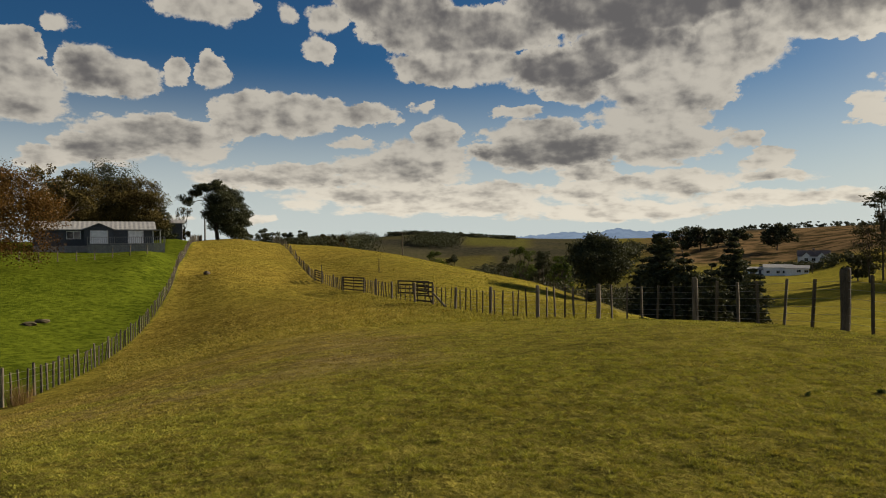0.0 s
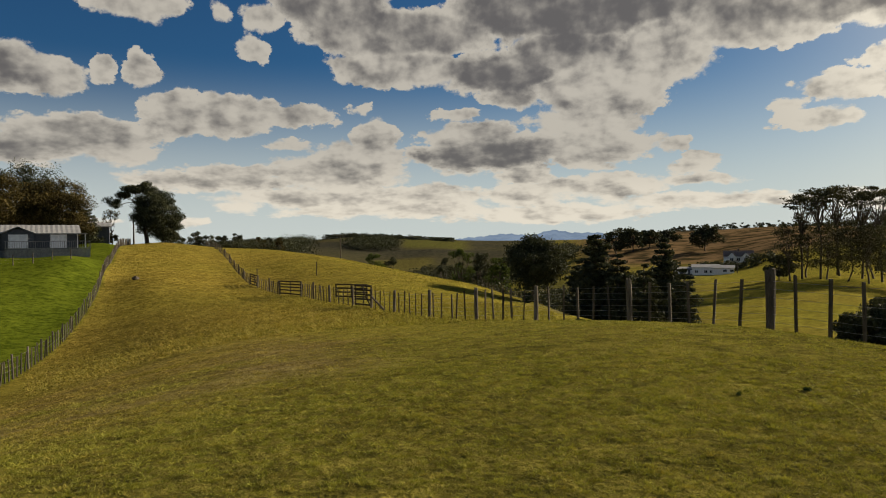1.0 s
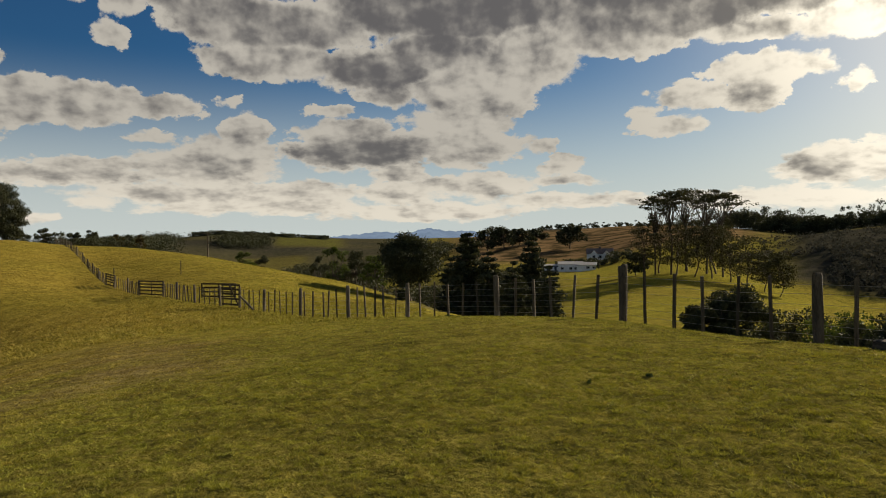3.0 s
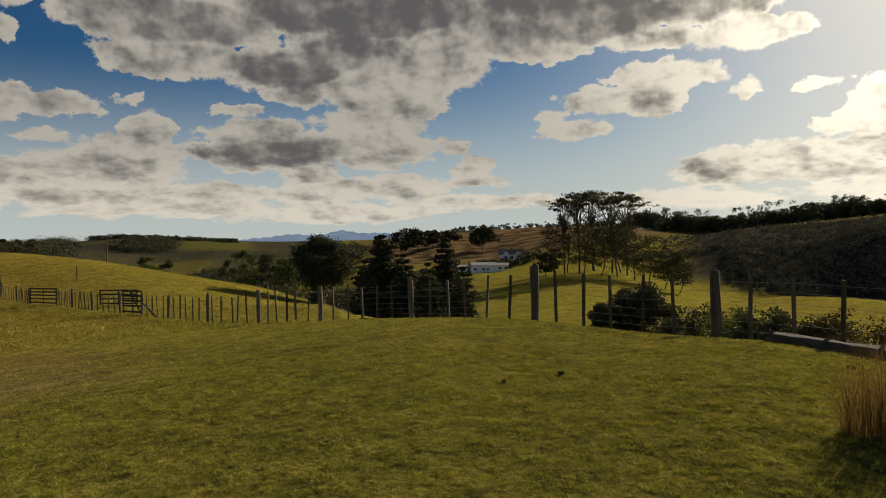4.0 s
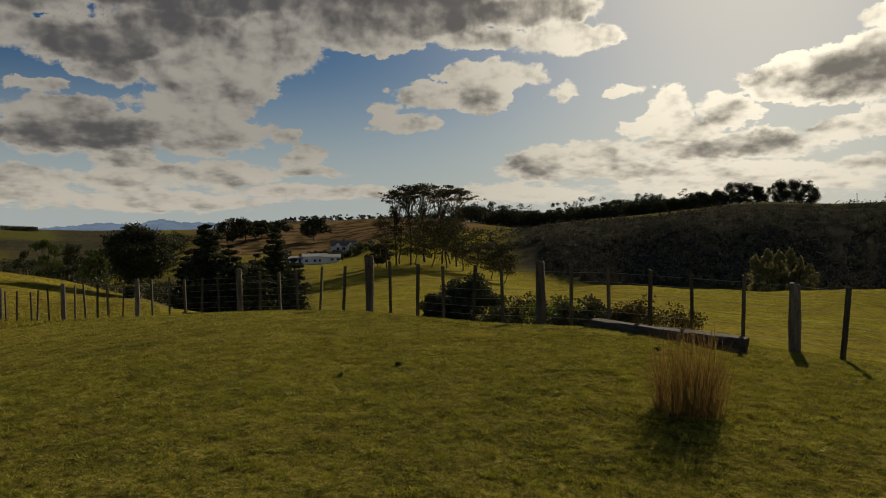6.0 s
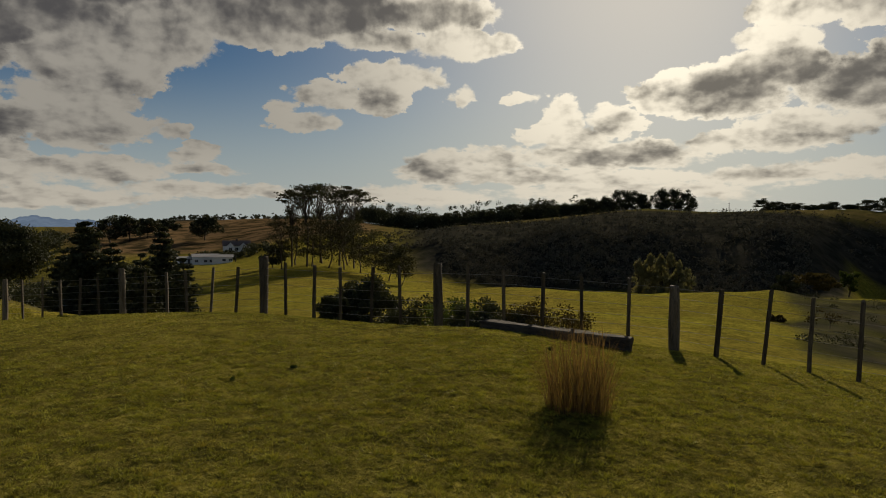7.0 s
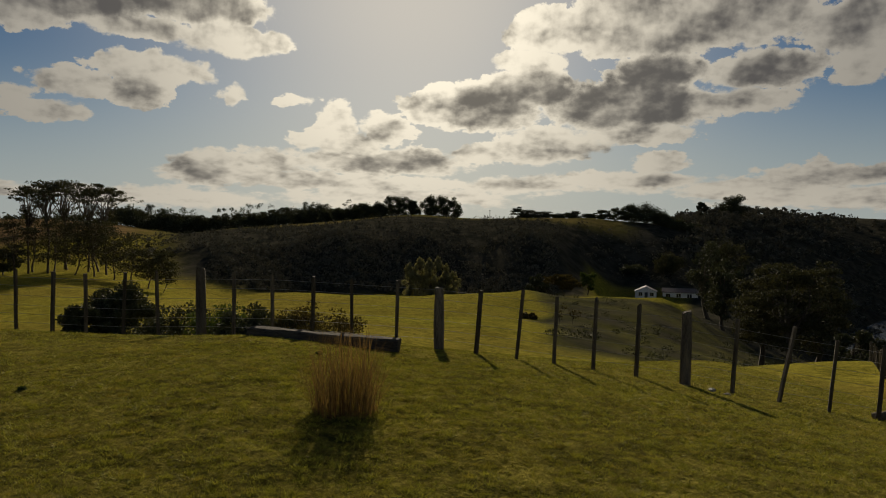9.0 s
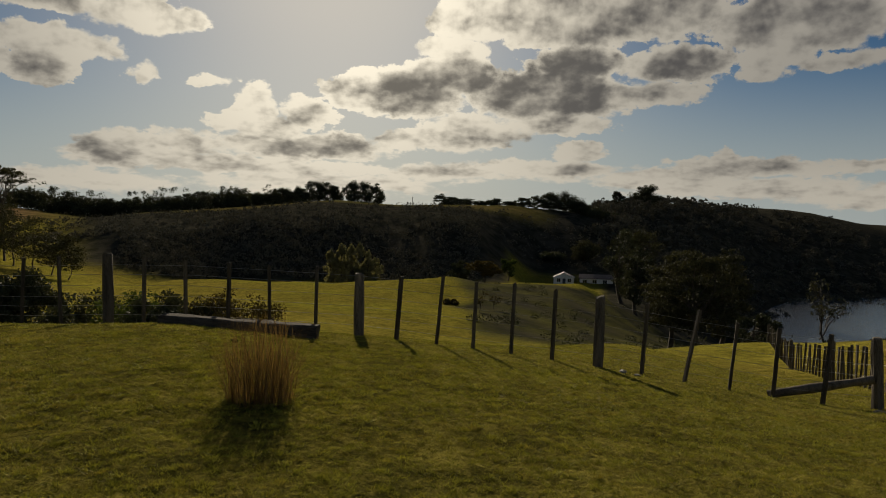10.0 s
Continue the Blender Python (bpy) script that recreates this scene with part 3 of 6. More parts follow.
def worn_cover(x, y):
    """Bare brown thatch where the turf is thin, 0 to 1."""
    d, deg = np.hypot(x, y), np.degrees(np.arctan2(x, y))
    streaks = 0.5 + 0.35 * wobble(x, y, 0.55, 3.0) + 0.35 * wobble(x, y, 1.3, 1.0)
    return np.clip(streaks, 0, 1) * smooth(7, 11, d) * smooth(27, 17, d) * smooth(-44, -30, deg) * smooth(4, -8, deg)


def build_ground():
    az = np.radians(np.concatenate([np.arange(-180, -40, 3.0), np.arange(-40, 110, 0.36), np.arange(110, 180, 3.0)]))
    rad = np.concatenate([[0.4, 0.9], np.geomspace(1.5, 900, 400), np.geomspace(930, 4900, 40)])
    a, r = np.meshgrid(az, rad)
    x, y = (r * np.sin(a)).ravel(), (r * np.cos(a)).ravel()
    z = heights(x, y)
    na, nr = len(az), len(rad)
    i, j = np.meshgrid(np.arange(nr - 1), np.arange(na), indexing="ij")
    k = (j + 1) % na
    faces = np.stack([i * na + j, i * na + k, (i + 1) * na + k, (i + 1) * na + j], -1).reshape(-1, 4)[:, ::-1]
    verts = np.stack([x, y, z], 1)
    # the middle
    verts = np.concatenate([verts, [[0, 0, height(0, 0)]]])
    mid = len(verts) - 1
    cap = np.array([[mid, mid, (c + 1) % na, c] for c in range(na)])
    ob = mesh_object("ground", verts, faces, LAND, smooth_faces=True)
    me = ob.data
    bm = bmesh.new()
    bm.from_mesh(me)
    bm.verts.ensure_lookup_table()
    for _, _, c1, c0 in cap:
        bm.faces.new((bm.verts[mid], bm.verts[c0], bm.verts[c1])).smooth = True
    bmesh.ops.recalc_face_normals(bm, faces=bm.faces)
    bm.to_mesh(me)
    bm.free()
    x, y = verts[:, 0], verts[:, 1]
    d, deg = np.hypot(x, y), np.degrees(np.arctan2(x, y))
    side = x - left_fence_x(y)                                     # east of the left fence
    dry = dry_cover(x, y)
    lush = smooth(0.3, -0.3, side) * smooth(330, 250, d) * (deg < 0)
    bush = smooth(0, 5, np.minimum.reduce([deg - 39, 114 - deg])) * smooth(160, 176, d + 6 * wobble(x, y, 0.05)) * (deg > 38)
    # gully bank: bushes, and tree shade put into the ground as bush colour
    bank = smooth(71.5, 74, deg + 1.5 * wobble(x, y, 0.12)) * smooth(46, 60, d) * smooth(146, 136, d + 5 * wobble(x, y, 0.15) + 40 * smooth(81, 84, deg) * -1)
    bush = np.maximum(bush, bank * (0.82 + 0.18 * wobble(x, y, 0.3)))
    terrace = smooth(75, 76.5, deg) * smooth(84, 82.5, deg) * smooth(140, 146, d) * smooth(250, 243, d)
    bush *= 1 - terrace
    bush = np.maximum(bush, smooth(60, 80, d) * smooth(8, 14, deg) * smooth(27, 22, deg) * smooth(320, 240, d) * 0.7)
    # far woods; bush cover here also paints haze and shade onto the hills
    bush = np.maximum(bush, smooth(330, 420, d) * smooth(18, 10, deg) * (0.93 + 0.07 * wobble(x, y, 0.008)))
    meadow = smooth(1.2, 2.4, deg) * smooth(8, 6.4, deg) * smooth(930, 1000, d + 60 * wobble(x, y, 0.006)) * smooth(1700, 1500, d)
    hay = smooth(-1.5, 0, deg) * smooth(5, 3.5, deg) * smooth(600, 640, d + 30 * wobble(x, y, 0.01)) * smooth(840, 780, d)
    hay = np.maximum(hay, 0.3 * smooth(-6, -5, deg) * smooth(2, 0, deg) * smooth(1150, 1220, d) * smooth(1450, 1380, d))
    bush *= (1 - 0.45 * meadow) * (1 - 0.35 * hay)
    bush = np.maximum(bush, smooth(560, 640, d) * smooth(16, 24, deg))
    top = smooth(288, 308, d) * smooth(43, 50, deg) * smooth(80, 77, deg)
    bracken = np.maximum(smooth(290, 340, d) * smooth(14, 18, deg) * smooth(43, 38, deg), top * 0.5)
    bush = np.clip(bush * (1 - 0.65 * top), 0, 1)
    knob = smooth(300, 315, d) * smooth(59, 61.5, deg) * smooth(70, 64, deg)
    lush = np.maximum(lush, np.maximum.reduce([knob * 0.5, terrace * 0.12, bank * 0.5, top * 0.35]))
    bracken = bracken * (1 - 0.8 * knob)
    lush = np.maximum(lush, np.maximum(0.5 * meadow, 0.1 * hay))
    dry = np.maximum(dry, 0.35 * hay)
    lush = np.maximum(lush, 0.25 * smooth(900, 1200, d) * np.clip(wobble(x, y, 0.006, 1.0), 0, 1) * smooth(20, 12, deg))
    lush = np.maximum(lush, 0.12 * smooth(40, 70, d) * smooth(54, 58, deg) * smooth(84, 80, deg) * smooth(190, 160, d))
    sward = smooth(30, 14, d)
    for name, values in (("sward", sward), ("worn", 0.75 * worn_cover(x, y)), ("dry", dry), ("lush", lush), ("bush", bush), ("bracken", bracken)):
        me.attributes.new(name, "FLOAT", "POINT").data.foreach_set("value", np.clip(values, 0, 1).astype(np.float32))
    return tagged(ob, "rolling farm pasture of short grazed grass falling into valleys", "ground", kind="structure")


ground = build_ground()


def build_water():
    bm = bmesh.new()
    ring = [bm.verts.new((*spot(a, d), SEA)) for a, d in ((93, 330), (98, 150), (112, 150), (130, 400), (118, 2400), (104, 1500), (93, 700))]
    bm.faces.new(ring)
    bmesh.ops.recalc_face_normals(bm, faces=bm.faces)
    me = bpy.data.meshes.new("water")
    bm.to_mesh(me)
    me.materials.append(WATER)
    return tagged(new("water", me), "grey calm estuary water below the hill", "water", kind="structure")


build_water()

# ---------------------------------------------------------------- building kit
def place(name, x, y, z=None, turn=0.0):
    """The Empty at a thing's base."""
    ob = new(name)
    ob.matrix_world = pose(x, y, height(x, y) if z is None else z, 0, 0, turn)
    return ob


def part(name, bm, mat, parent, label=""):
    me = bpy.data.meshes.new(name)
    bm.normal_update()
    bm.to_mesh(me)
    bm.free()
    me.materials.append(mat)
    ob = new(name, me)
    ob.parent = parent
    return tagged(ob, label)


def shared(name, me, parent, m, label=""):
    """One more piece on mesh data that others use too."""
    ob = new(name, me)
    ob.parent = parent
    ob.matrix_local = m
    return tagged(ob, label)


def add_box(bm, x0, y0, z0, x1, y1, z1, bevel=0.0, m=None):
    made = bmesh.ops.create_cube(bm, size=1.0)["verts"]
    for v in made:
        v.co = Vector(((x0 + x1) / 2 + v.co.x * (x1 - x0), (y0 + y1) / 2 + v.co.y * (y1 - y0), (z0 + z1) / 2 + v.co.z * (z1 - z0)))
    if bevel:
        edges = list({e for v in made for e in v.link_edges})
        out = bmesh.ops.bevel(bm, geom=edges, offset=bevel, segments=1, affect="EDGES")
        made = out["verts"]
    if m is not None:
        bmesh.ops.transform(bm, matrix=m, verts=list(set(made)))
    return made


def box(*args, **kw):
    bm = bmesh.new()
    add_box(bm, *args, **kw)
    return bm


def tube(points, radii, sides=6):
    """Arrays of a tapering tube along points."""
    pts = np.asarray(points, float)
    tang = np.gradient(pts, axis=0)
    tang /= np.linalg.norm(tang, axis=1)[:, None] + 1e-9
    ref = np.where(np.abs(tang[:, 2:3]) > 0.9, [[1.0, 0, 0]], [[0, 0, 1.0]])
    u = np.cross(tang, ref)
    u /= np.linalg.norm(u, axis=1)[:, None] + 1e-9
    w = np.cross(tang, u)
    ang = np.linspace(0, 2 * np.pi, sides, endpoint=False)
    ring = pts[:, None] + np.asarray(radii)[:, None, None] * (np.cos(ang)[None, :, None] * u[:, None] + np.sin(ang)[None, :, None] * w[:, None])
    n = len(pts)
    i, j = np.meshgrid(np.arange(n - 1), np.arange(sides), indexing="ij")
    k = (j + 1) % sides
    faces = np.stack([i * sides + j, i * sides + k, (i + 1) * sides + k, (i + 1) * sides + j], -1).reshape(-1, 4)
    return ring.reshape(-1, 3), faces


def join(chunks):
    verts, faces, off = [], [], 0
    for v, f in chunks:
        verts.append(v), faces.append(f + off)
        off += len(v)
    return np.concatenate(verts), np.concatenate(faces)


def leaf_cloud(rng, centres, radii, per, size, flat=0.0, hollow=0.35, squash=1.0):
    """Arrays of small leaf sprays about clump centres. radii: (n, 3)."""
    centres, radii = np.asarray(centres, float), np.asarray(radii, float)
    n = len(centres) * per
    idx = np.repeat(np.arange(len(centres)), per)
    way = rng.normal(size=(n, 3))
    way /= np.linalg.norm(way, axis=1)[:, None]
    r = hollow + (1 - hollow) * rng.random(n) ** 0.6
    r *= 0.82 + 0.32 * rng.random(n)
    pos = centres[idx] + way * r[:, None] * radii[idx]
    a = rng.normal(size=(n, 3))
    b = rng.normal(size=(n, 3))
    a[:, 2] *= 1 - flat
    b[:, 2] *= 1 - flat
    a /= np.linalg.norm(a, axis=1)[:, None] + 1e-9
    b -= a * (a * b).sum(1)[:, None]
    b /= np.linalg.norm(b, axis=1)[:, None] + 1e-9
    s = size * (0.6 + 0.9 * rng.random(n))[:, None]
    verts = np.stack([pos - a * s * 0.62, pos + b * s * 0.36 - a * s * 0.05, pos + a * s * 0.62, pos - b * s * 0.36 + a * s * 0.08], 1).reshape(-1, 3)
    faces = np.arange(n * 4).reshape(-1, 4)
    # random tone, plus painted top light: each clump's upper sprays get a lighter tint
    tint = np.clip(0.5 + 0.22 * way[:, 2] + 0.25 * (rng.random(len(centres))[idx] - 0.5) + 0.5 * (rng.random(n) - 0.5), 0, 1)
    return verts, faces, np.repeat(tint, 4)


def limb(rng, start, end, r0, r1, bend=0.12, steps=6):
    start, end = np.asarray(start, float), np.asarray(end, float)
    t = np.linspace(0, 1, steps)[:, None]
    length = np.linalg.norm(end - start)
    sway = rng.normal(size=3) * bend * length
    mid = np.sin(t * np.pi) * sway + np.sin(t * 2 * np.pi) * rng.normal(size=3) * bend * 0.4 * length
    return tube(start + (end - start) * t + mid, np.linspace(r0, r1, steps), 6)


def finish_tree(name, x, y, wood, leaves, bark, leaf_mat, label, category, group="", base=None):
    ob = place(name, x, y, base)
    v, f = join(wood)
    mesh_object("trunk", v, f, bark, ob, True)
    if leaves is not None:
        v, f, tint = leaves
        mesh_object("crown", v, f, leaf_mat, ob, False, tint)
    return tagged(ob, label, category, group)


def top_of(x, y, rise):
    """Height of a crown whose top stands so many degrees over the stand point's level."""
    return 1.6 + math.hypot(x, y) * math.tan(radians(rise)) - height(x, y)


def round_tree(name, az, d, rise, width, leaf_mat, label, seed, bare=0.2, clumps=40, per=110, size=0.3, bark=None, group="", lean=0.0,
               category="tree", squash=1.0, open_side=0.0, airy=0.0, stem=0.024):
    """A broad-leaved tree: forking trunk, limbs and a billowing crown of leaf clumps. bare: part of the height without crown."""
    rng = np.random.default_rng(seed)
    x, y = spot(az, d)
    h = top_of(x, y, rise)
    cw, base = width / 2, bare * h
    centres, radii = [], []
    while len(centres) < clumps:
        p = rng.uniform(-1, 1, 3)
        q = np.linalg.norm(p)
        if q > 1 or q < 0.45 or p[2] < -0.85:
            continue
        lump = 1 + 0.22 * math.sin(3 * math.atan2(p[1], p[0]) + seed) + 0.12 * math.sin(5 * p[2] + seed)
        c = np.array([p[0] * cw * 0.85 * lump + lean * p[2], p[1] * cw * 0.8 * lump, base + (h - base) * (0.5 + 0.46 * p[2])])
        if open_side and rng.random() < open_side and p[2] < 0 and p[0] < 0:
            continue
        centres.append(c)
        r = cw * rng.uniform(0.2, 0.36) * (1 + airy)
        radii.append((r, r, r * rng.uniform(0.55, 0.85) * squash))
    wood = []
    fork = np.array([rng.normal() * 0.04 * h, rng.normal() * 0.04 * h, max(base * 1.05, 0.22 * h)])
    r0 = max(stem * h, 0.06)
    wood.append(limb(rng, (0, 0, -0.3), fork, r0 * 1.25, r0 * 0.8, 0.04))
    top = np.array([lean * 0.5, 0, h * 0.82])
    wood.append(limb(rng, fork, top, r0 * 0.75, r0 * 0.12, 0.06, 8))
    for c in centres[:: max(1, clumps // 22)]:
        t = rng.uniform(0, 0.55)
        wood.append(limb(rng, fork + (top - fork) * t, c, r0 * 0.42 * (1 - t * 0.6), r0 * 0.06, 0.10))
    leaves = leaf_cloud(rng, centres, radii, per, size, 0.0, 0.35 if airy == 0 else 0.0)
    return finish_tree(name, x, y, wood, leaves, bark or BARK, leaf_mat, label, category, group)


def cypress_tree(name, az, d, rise, width, label, seed, leaf_mat=None, per=60, size=0.28, tiers=15, group="", category="conifer", spire=0.75):
    """A ragged conifer: straight trunk, tiers of drooping boughs to near the ground."""
    rng = np.random.default_rng(seed)
    x, y = spot(az, d)
    h = top_of(x, y, rise)
    wood = [limb(rng, (0, 0, -0.3), (rng.normal() * 0.02 * h, 0, h * 0.97), 0.03 * h, 0.006 * h, 0.015, 9)]
    centres, radii = [], []
    for i in range(tiers):
        t = i / (tiers - 1)
        z = h * (0.06 + 0.92 * t)
        reach_out = width / 2 * ((1 - t) ** spire * 0.92 + 0.08) * rng.uniform(0.75, 1.15)
        boughs = max(3, int(8 * (1 - t) + 3))
        for k in range(boughs):
            a = 2 * math.pi * (k + rng.random()) / boughs
            r = reach_out * rng.uniform(0.55, 1.12)
            tip = np.array([math.cos(a) * r, math.sin(a) * r, z + r * rng.uniform(-0.1, 0.22)])
            if i % 2 == 0 and k % 2 == 0:
                wood.append(limb(rng, (0, 0, z - r * 0.12), tip, 0.010 * h, 0.003 * h, 0.05, 5))
            for s in (0.45, 0.95):
                centres.append(np.array([0, 0, z]) * (1 - s) + tip * s)
                q = reach_out * rng.uniform(0.24, 0.4) + 0.02 * h
                radii.append((q, q, q * 0.45))
    leaves = leaf_cloud(rng, centres, radii, per, size, 0.3)
    return finish_tree(name, x, y, wood, leaves, BARK, leaf_mat or LEAF_CONIFER, label, category, group)


def gum_tree(name, az, d, rise, width, label, seed, group="", per=70, size=0.42, leaf_mat=None, bare=0.5, category="tree", pads=15):
    """A tall gum: long bare trunk, forking limbs, flat-topped pads of leaves."""
    rng = np.random.default_rng(seed)
    x, y = spot(az, d)
    h = top_of(x, y, rise)
    fork = np.array([rng.normal() * 0.02 * h, rng.normal() * 0.02 * h, bare * h])
    wood = [limb(rng, (0, 0, -0.3), fork, 0.0125 * h, 0.008 * h, 0.02, 6)]
    centres, radii = [], []
    for i in range(pads):
        a, r = rng.uniform(0, 2 * math.pi), width / 2 * rng.uniform(0.12, 1.0)
        z = h * (0.985 - 0.13 * (r / (width / 2)) ** 2 - (0.3 * rng.random() ** 2.0 if i > pads * 0.6 else 0.0))
        c = np.array([math.cos(a) * r, math.sin(a) * r, z])
        elbow = fork + (c - fork) * rng.uniform(0.4, 0.6) + np.array([0, 0, 0.05 * h])
        wood.append(limb(rng, fork - np.array([0, 0, rng.uniform(0, 0.1) * h]), elbow, 0.006 * h, 0.0035 * h, 0.06, 5))
        wood.append(limb(rng, elbow, c, 0.0035 * h, 0.0014 * h, 0.08, 5))
        for k in range(3):
            o = np.array([rng.normal() * 0.09 * width, rng.normal() * 0.09 * width, rng.normal() * 0.012 * h])
            centres.append(c + o)
            q = width * rng.uniform(0.07, 0.14)
            radii.append((q, q, q * 0.34))
    leaves = leaf_cloud(rng, centres, radii, per, size, 0.35, 0.0)
    return finish_tree(name, x, y, wood, leaves, BARK, leaf_mat or LEAF_GUM, label, category, group)


def column_tree(name, az, d, rise, width, label, seed, leaf_mat, group="", size=0.3):
    """A poplar: upswept limbs in a narrow column."""
    rng = np.random.default_rng(seed)
    x, y = spot(az, d)
    h = top_of(x, y, rise)
    wood = [limb(rng, (0, 0, -0.3), (0, 0, h * 0.95), 0.022 * h, 0.004 * h, 0.02, 8)]
    centres, radii = [], []
    for i in range(60):
        t = rng.uniform(0.0, 1.0)
        a = rng.uniform(0, 2 * math.pi)
        r = width / 2 * (1 - t ** 3) ** 0.7 * rng.uniform(0.1, 0.95)
        c = np.array([math.cos(a) * r, math.sin(a) * r, h * t * 0.95])
        if i % 3 == 0:
            wood.append(limb(rng, (0, 0, max(0.1, t - 0.2) * h), c, 0.007 * h, 0.002 * h, 0.04, 4))
        centres.append(c)
        radii.append((width * 0.13 * (1.35 - t), width * 0.13 * (1.35 - t), h * 0.09))
    leaves = leaf_cloud(rng, centres, radii, 150, size, 0.0, 0.0)
    return finish_tree(name, x, y, wood, leaves, BARK, leaf_mat, label, "tree", group)


def bare_tree(name, az, d, rise, width, label, seed, leaf_mat=None, leafy=0, size=0.25, group="", twigs=3, bark=None):
    """A thin tree of forking bare limbs, with few leaves."""
    rng = np.random.default_rng(seed)
    x, y = spot(az, d)
    h = top_of(x, y, rise)
    wood, tips = [], []

    def fork(start, way, length, r, level):
        end = start + way * length
        wood.append(limb(rng, start, end, r, r * 0.62, 0.06, 5))
        if level == 0:
            tips.append(end)
            return
        for _ in range(twigs if level < 3 else 4):
            turn = way + rng.normal(size=3) * 0.42 * np.array([width / h * 1.6, width / h * 1.6, 0.5])
            turn[2] = max(turn[2], 0.1)
            fork(start + (end - start) * rng.uniform(0.55, 1.0), turn / np.linalg.norm(turn), length * rng.uniform(0.6, 0.8), r * 0.55, level - 1)

    fork(np.array([0, 0, -0.2]), np.array([0, 0, 1.0]), h * 0.36, 0.020 * h, 3)
    high = max(t[2] for t in tips)
    wood = [(v * np.array([1, 1, h / high]), f) for v, f in wood]
    leaves = None
    if leafy:
        c = np.array(tips) * np.array([1, 1, h / high])
        leaves = leaf_cloud(rng, c, np.full((len(c), 3), width * 0.09), leafy, size)
    return finish_tree(name, x, y, wood, leaves, bark or LEAF_TWIG, leaf_mat or LEAF_OLIVE, label, "tree", group)


def shrub(name, az, d, rise, width, leaf_mat, label, seed, clumps=26, per=120, size=0.14, category="bush", group="", tall=None):
    """A low bush on several stems."""
    rng = np.random.default_rng(seed)
    x, y = spot(az, d)
    h = tall or top_of(x, y, rise)
    centres, radii, wood = [], [], []
    for i in range(clumps):
        a, r = rng.uniform(0, 2 * math.pi), math.sqrt(rng.random()) * width / 2 * 0.85
        z = h * (0.86 * math.sqrt(max(0.0, 1 - (r / (width / 2)) ** 2)) * rng.uniform(0.04, 1.0))
        c = np.array([math.cos(a) * r, math.sin(a) * r, z])
        centres.append(c)
        q = width * rng.uniform(0.09, 0.17)
        radii.append((q, q, min(q * 0.7, h * 0.25)))
        if i % 3 == 0:
            wood.append(limb(rng, (c[0] * 0.15, c[1] * 0.15, -0.15), c, 0.035 * h ** 0.5, 0.01, 0.08, 5))
    ob = place(name, x, y)
    v, f = join(wood)
    mesh_object("stems", v, f, BARK, ob, True)
    v, f, tint = leaf_cloud(rng, centres, radii, per, size)
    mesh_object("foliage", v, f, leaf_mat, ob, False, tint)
    return tagged(ob, label, category, group)


def crest_tree():
    """A big tree with a heavy crown to the ground on one side and a limb that arches out on the other."""
    rng = np.random.default_rng(39)
    x, y = spot(-18.1, 140)
    h = top_of(x, y, 4.8)
    centres, radii, wood = [], [], []
    while len(centres) < 110:
        p = rng.uniform(-1, 1, 3)
        if np.linalg.norm(p) < 1:
            centres.append(np.array([2.0 + p[0] * 3.9 - 0.9 * p[2], p[1] * 3.6, h * (0.43 + 0.46 * p[2])]))
            r = rng.uniform(0.95, 1.7)
            radii.append((r, r, r * 0.7))
    for t in np.linspace(0, 1, 26):
        c = np.array([0.8 - 7.0 * t, rng.normal() * 1.1, h * (0.88 + 0.08 * math.sin(t * 3.1) - 0.24 * t ** 2)])
        centres.append(c + rng.normal(size=3) * (0.4, 0.6, 0.35))
        r = rng.uniform(0.75, 1.3)
        radii.append((r, r, r * 0.6))
    fork = np.array([-0.3, 0, 0.2 * h])
    wood.append(limb(rng, (0.2, 0, -0.4), fork, 0.42, 0.34, 0.03))
    wood.append(limb(rng, fork, (1.6, 0, h * 0.86), 0.30, 0.05, 0.05, 8))
    wood.append(limb(rng, fork, (-1.6, 0.2, h * 0.66), 0.22, 0.12, 0.06, 7))
    for c in centres[110::3]:
        wood.append(limb(rng, (-1.6, 0.2, h * 0.66), c, 0.09, 0.02, 0.08))
    for c in centres[:110:6]:
        wood.append(limb(rng, fork + (np.array([1.6, 0, h * 0.86]) - fork) * rng.uniform(0.1, 0.7), c, 0.12, 0.02, 0.08))
    leaves = leaf_cloud(rng, centres, radii, 420, 0.19, 0.0, 0.15)
    return finish_tree("crest_tree", x, y, wood, leaves, BARK, LEAF_DARK, "large dark spreading tree on the crest of the hill", "tree")


# pieces of fencing that many fences share
def post_mesh(name, radius, seed, sides=9):
    rng = np.random.default_rng(seed)
    bm = bmesh.new()
    rings = []
    for z, s in ((-0.35, 1.03), (0.0, 1.05), (0.4, 1.0), (0.8, 0.97), (0.975, 0.95), (1.0, 0.82)):
        rings.append([bm.verts.new((math.cos(a) * radius * s * (1 + wob), math.sin(a) * radius * s * (1 + wob), z + (0.012 * rng.normal() if z == 1.0 else 0)))
                      for a, wob in ((2 * math.pi * k / sides, 0.07 * rng.normal()) for k in range(sides))])
    for lo, hi in zip(rings, rings[1:]):
        for k in range(sides):
            bm.faces.new((lo[k], lo[(k + 1) % sides], hi[(k + 1) % sides], hi[k]))
    bm.faces.new(rings[-1])
    me = bpy.data.meshes.new(name)
    bm.to_mesh(me)
    bm.free()
    me.materials.append(WOOD_GREY)
    return me


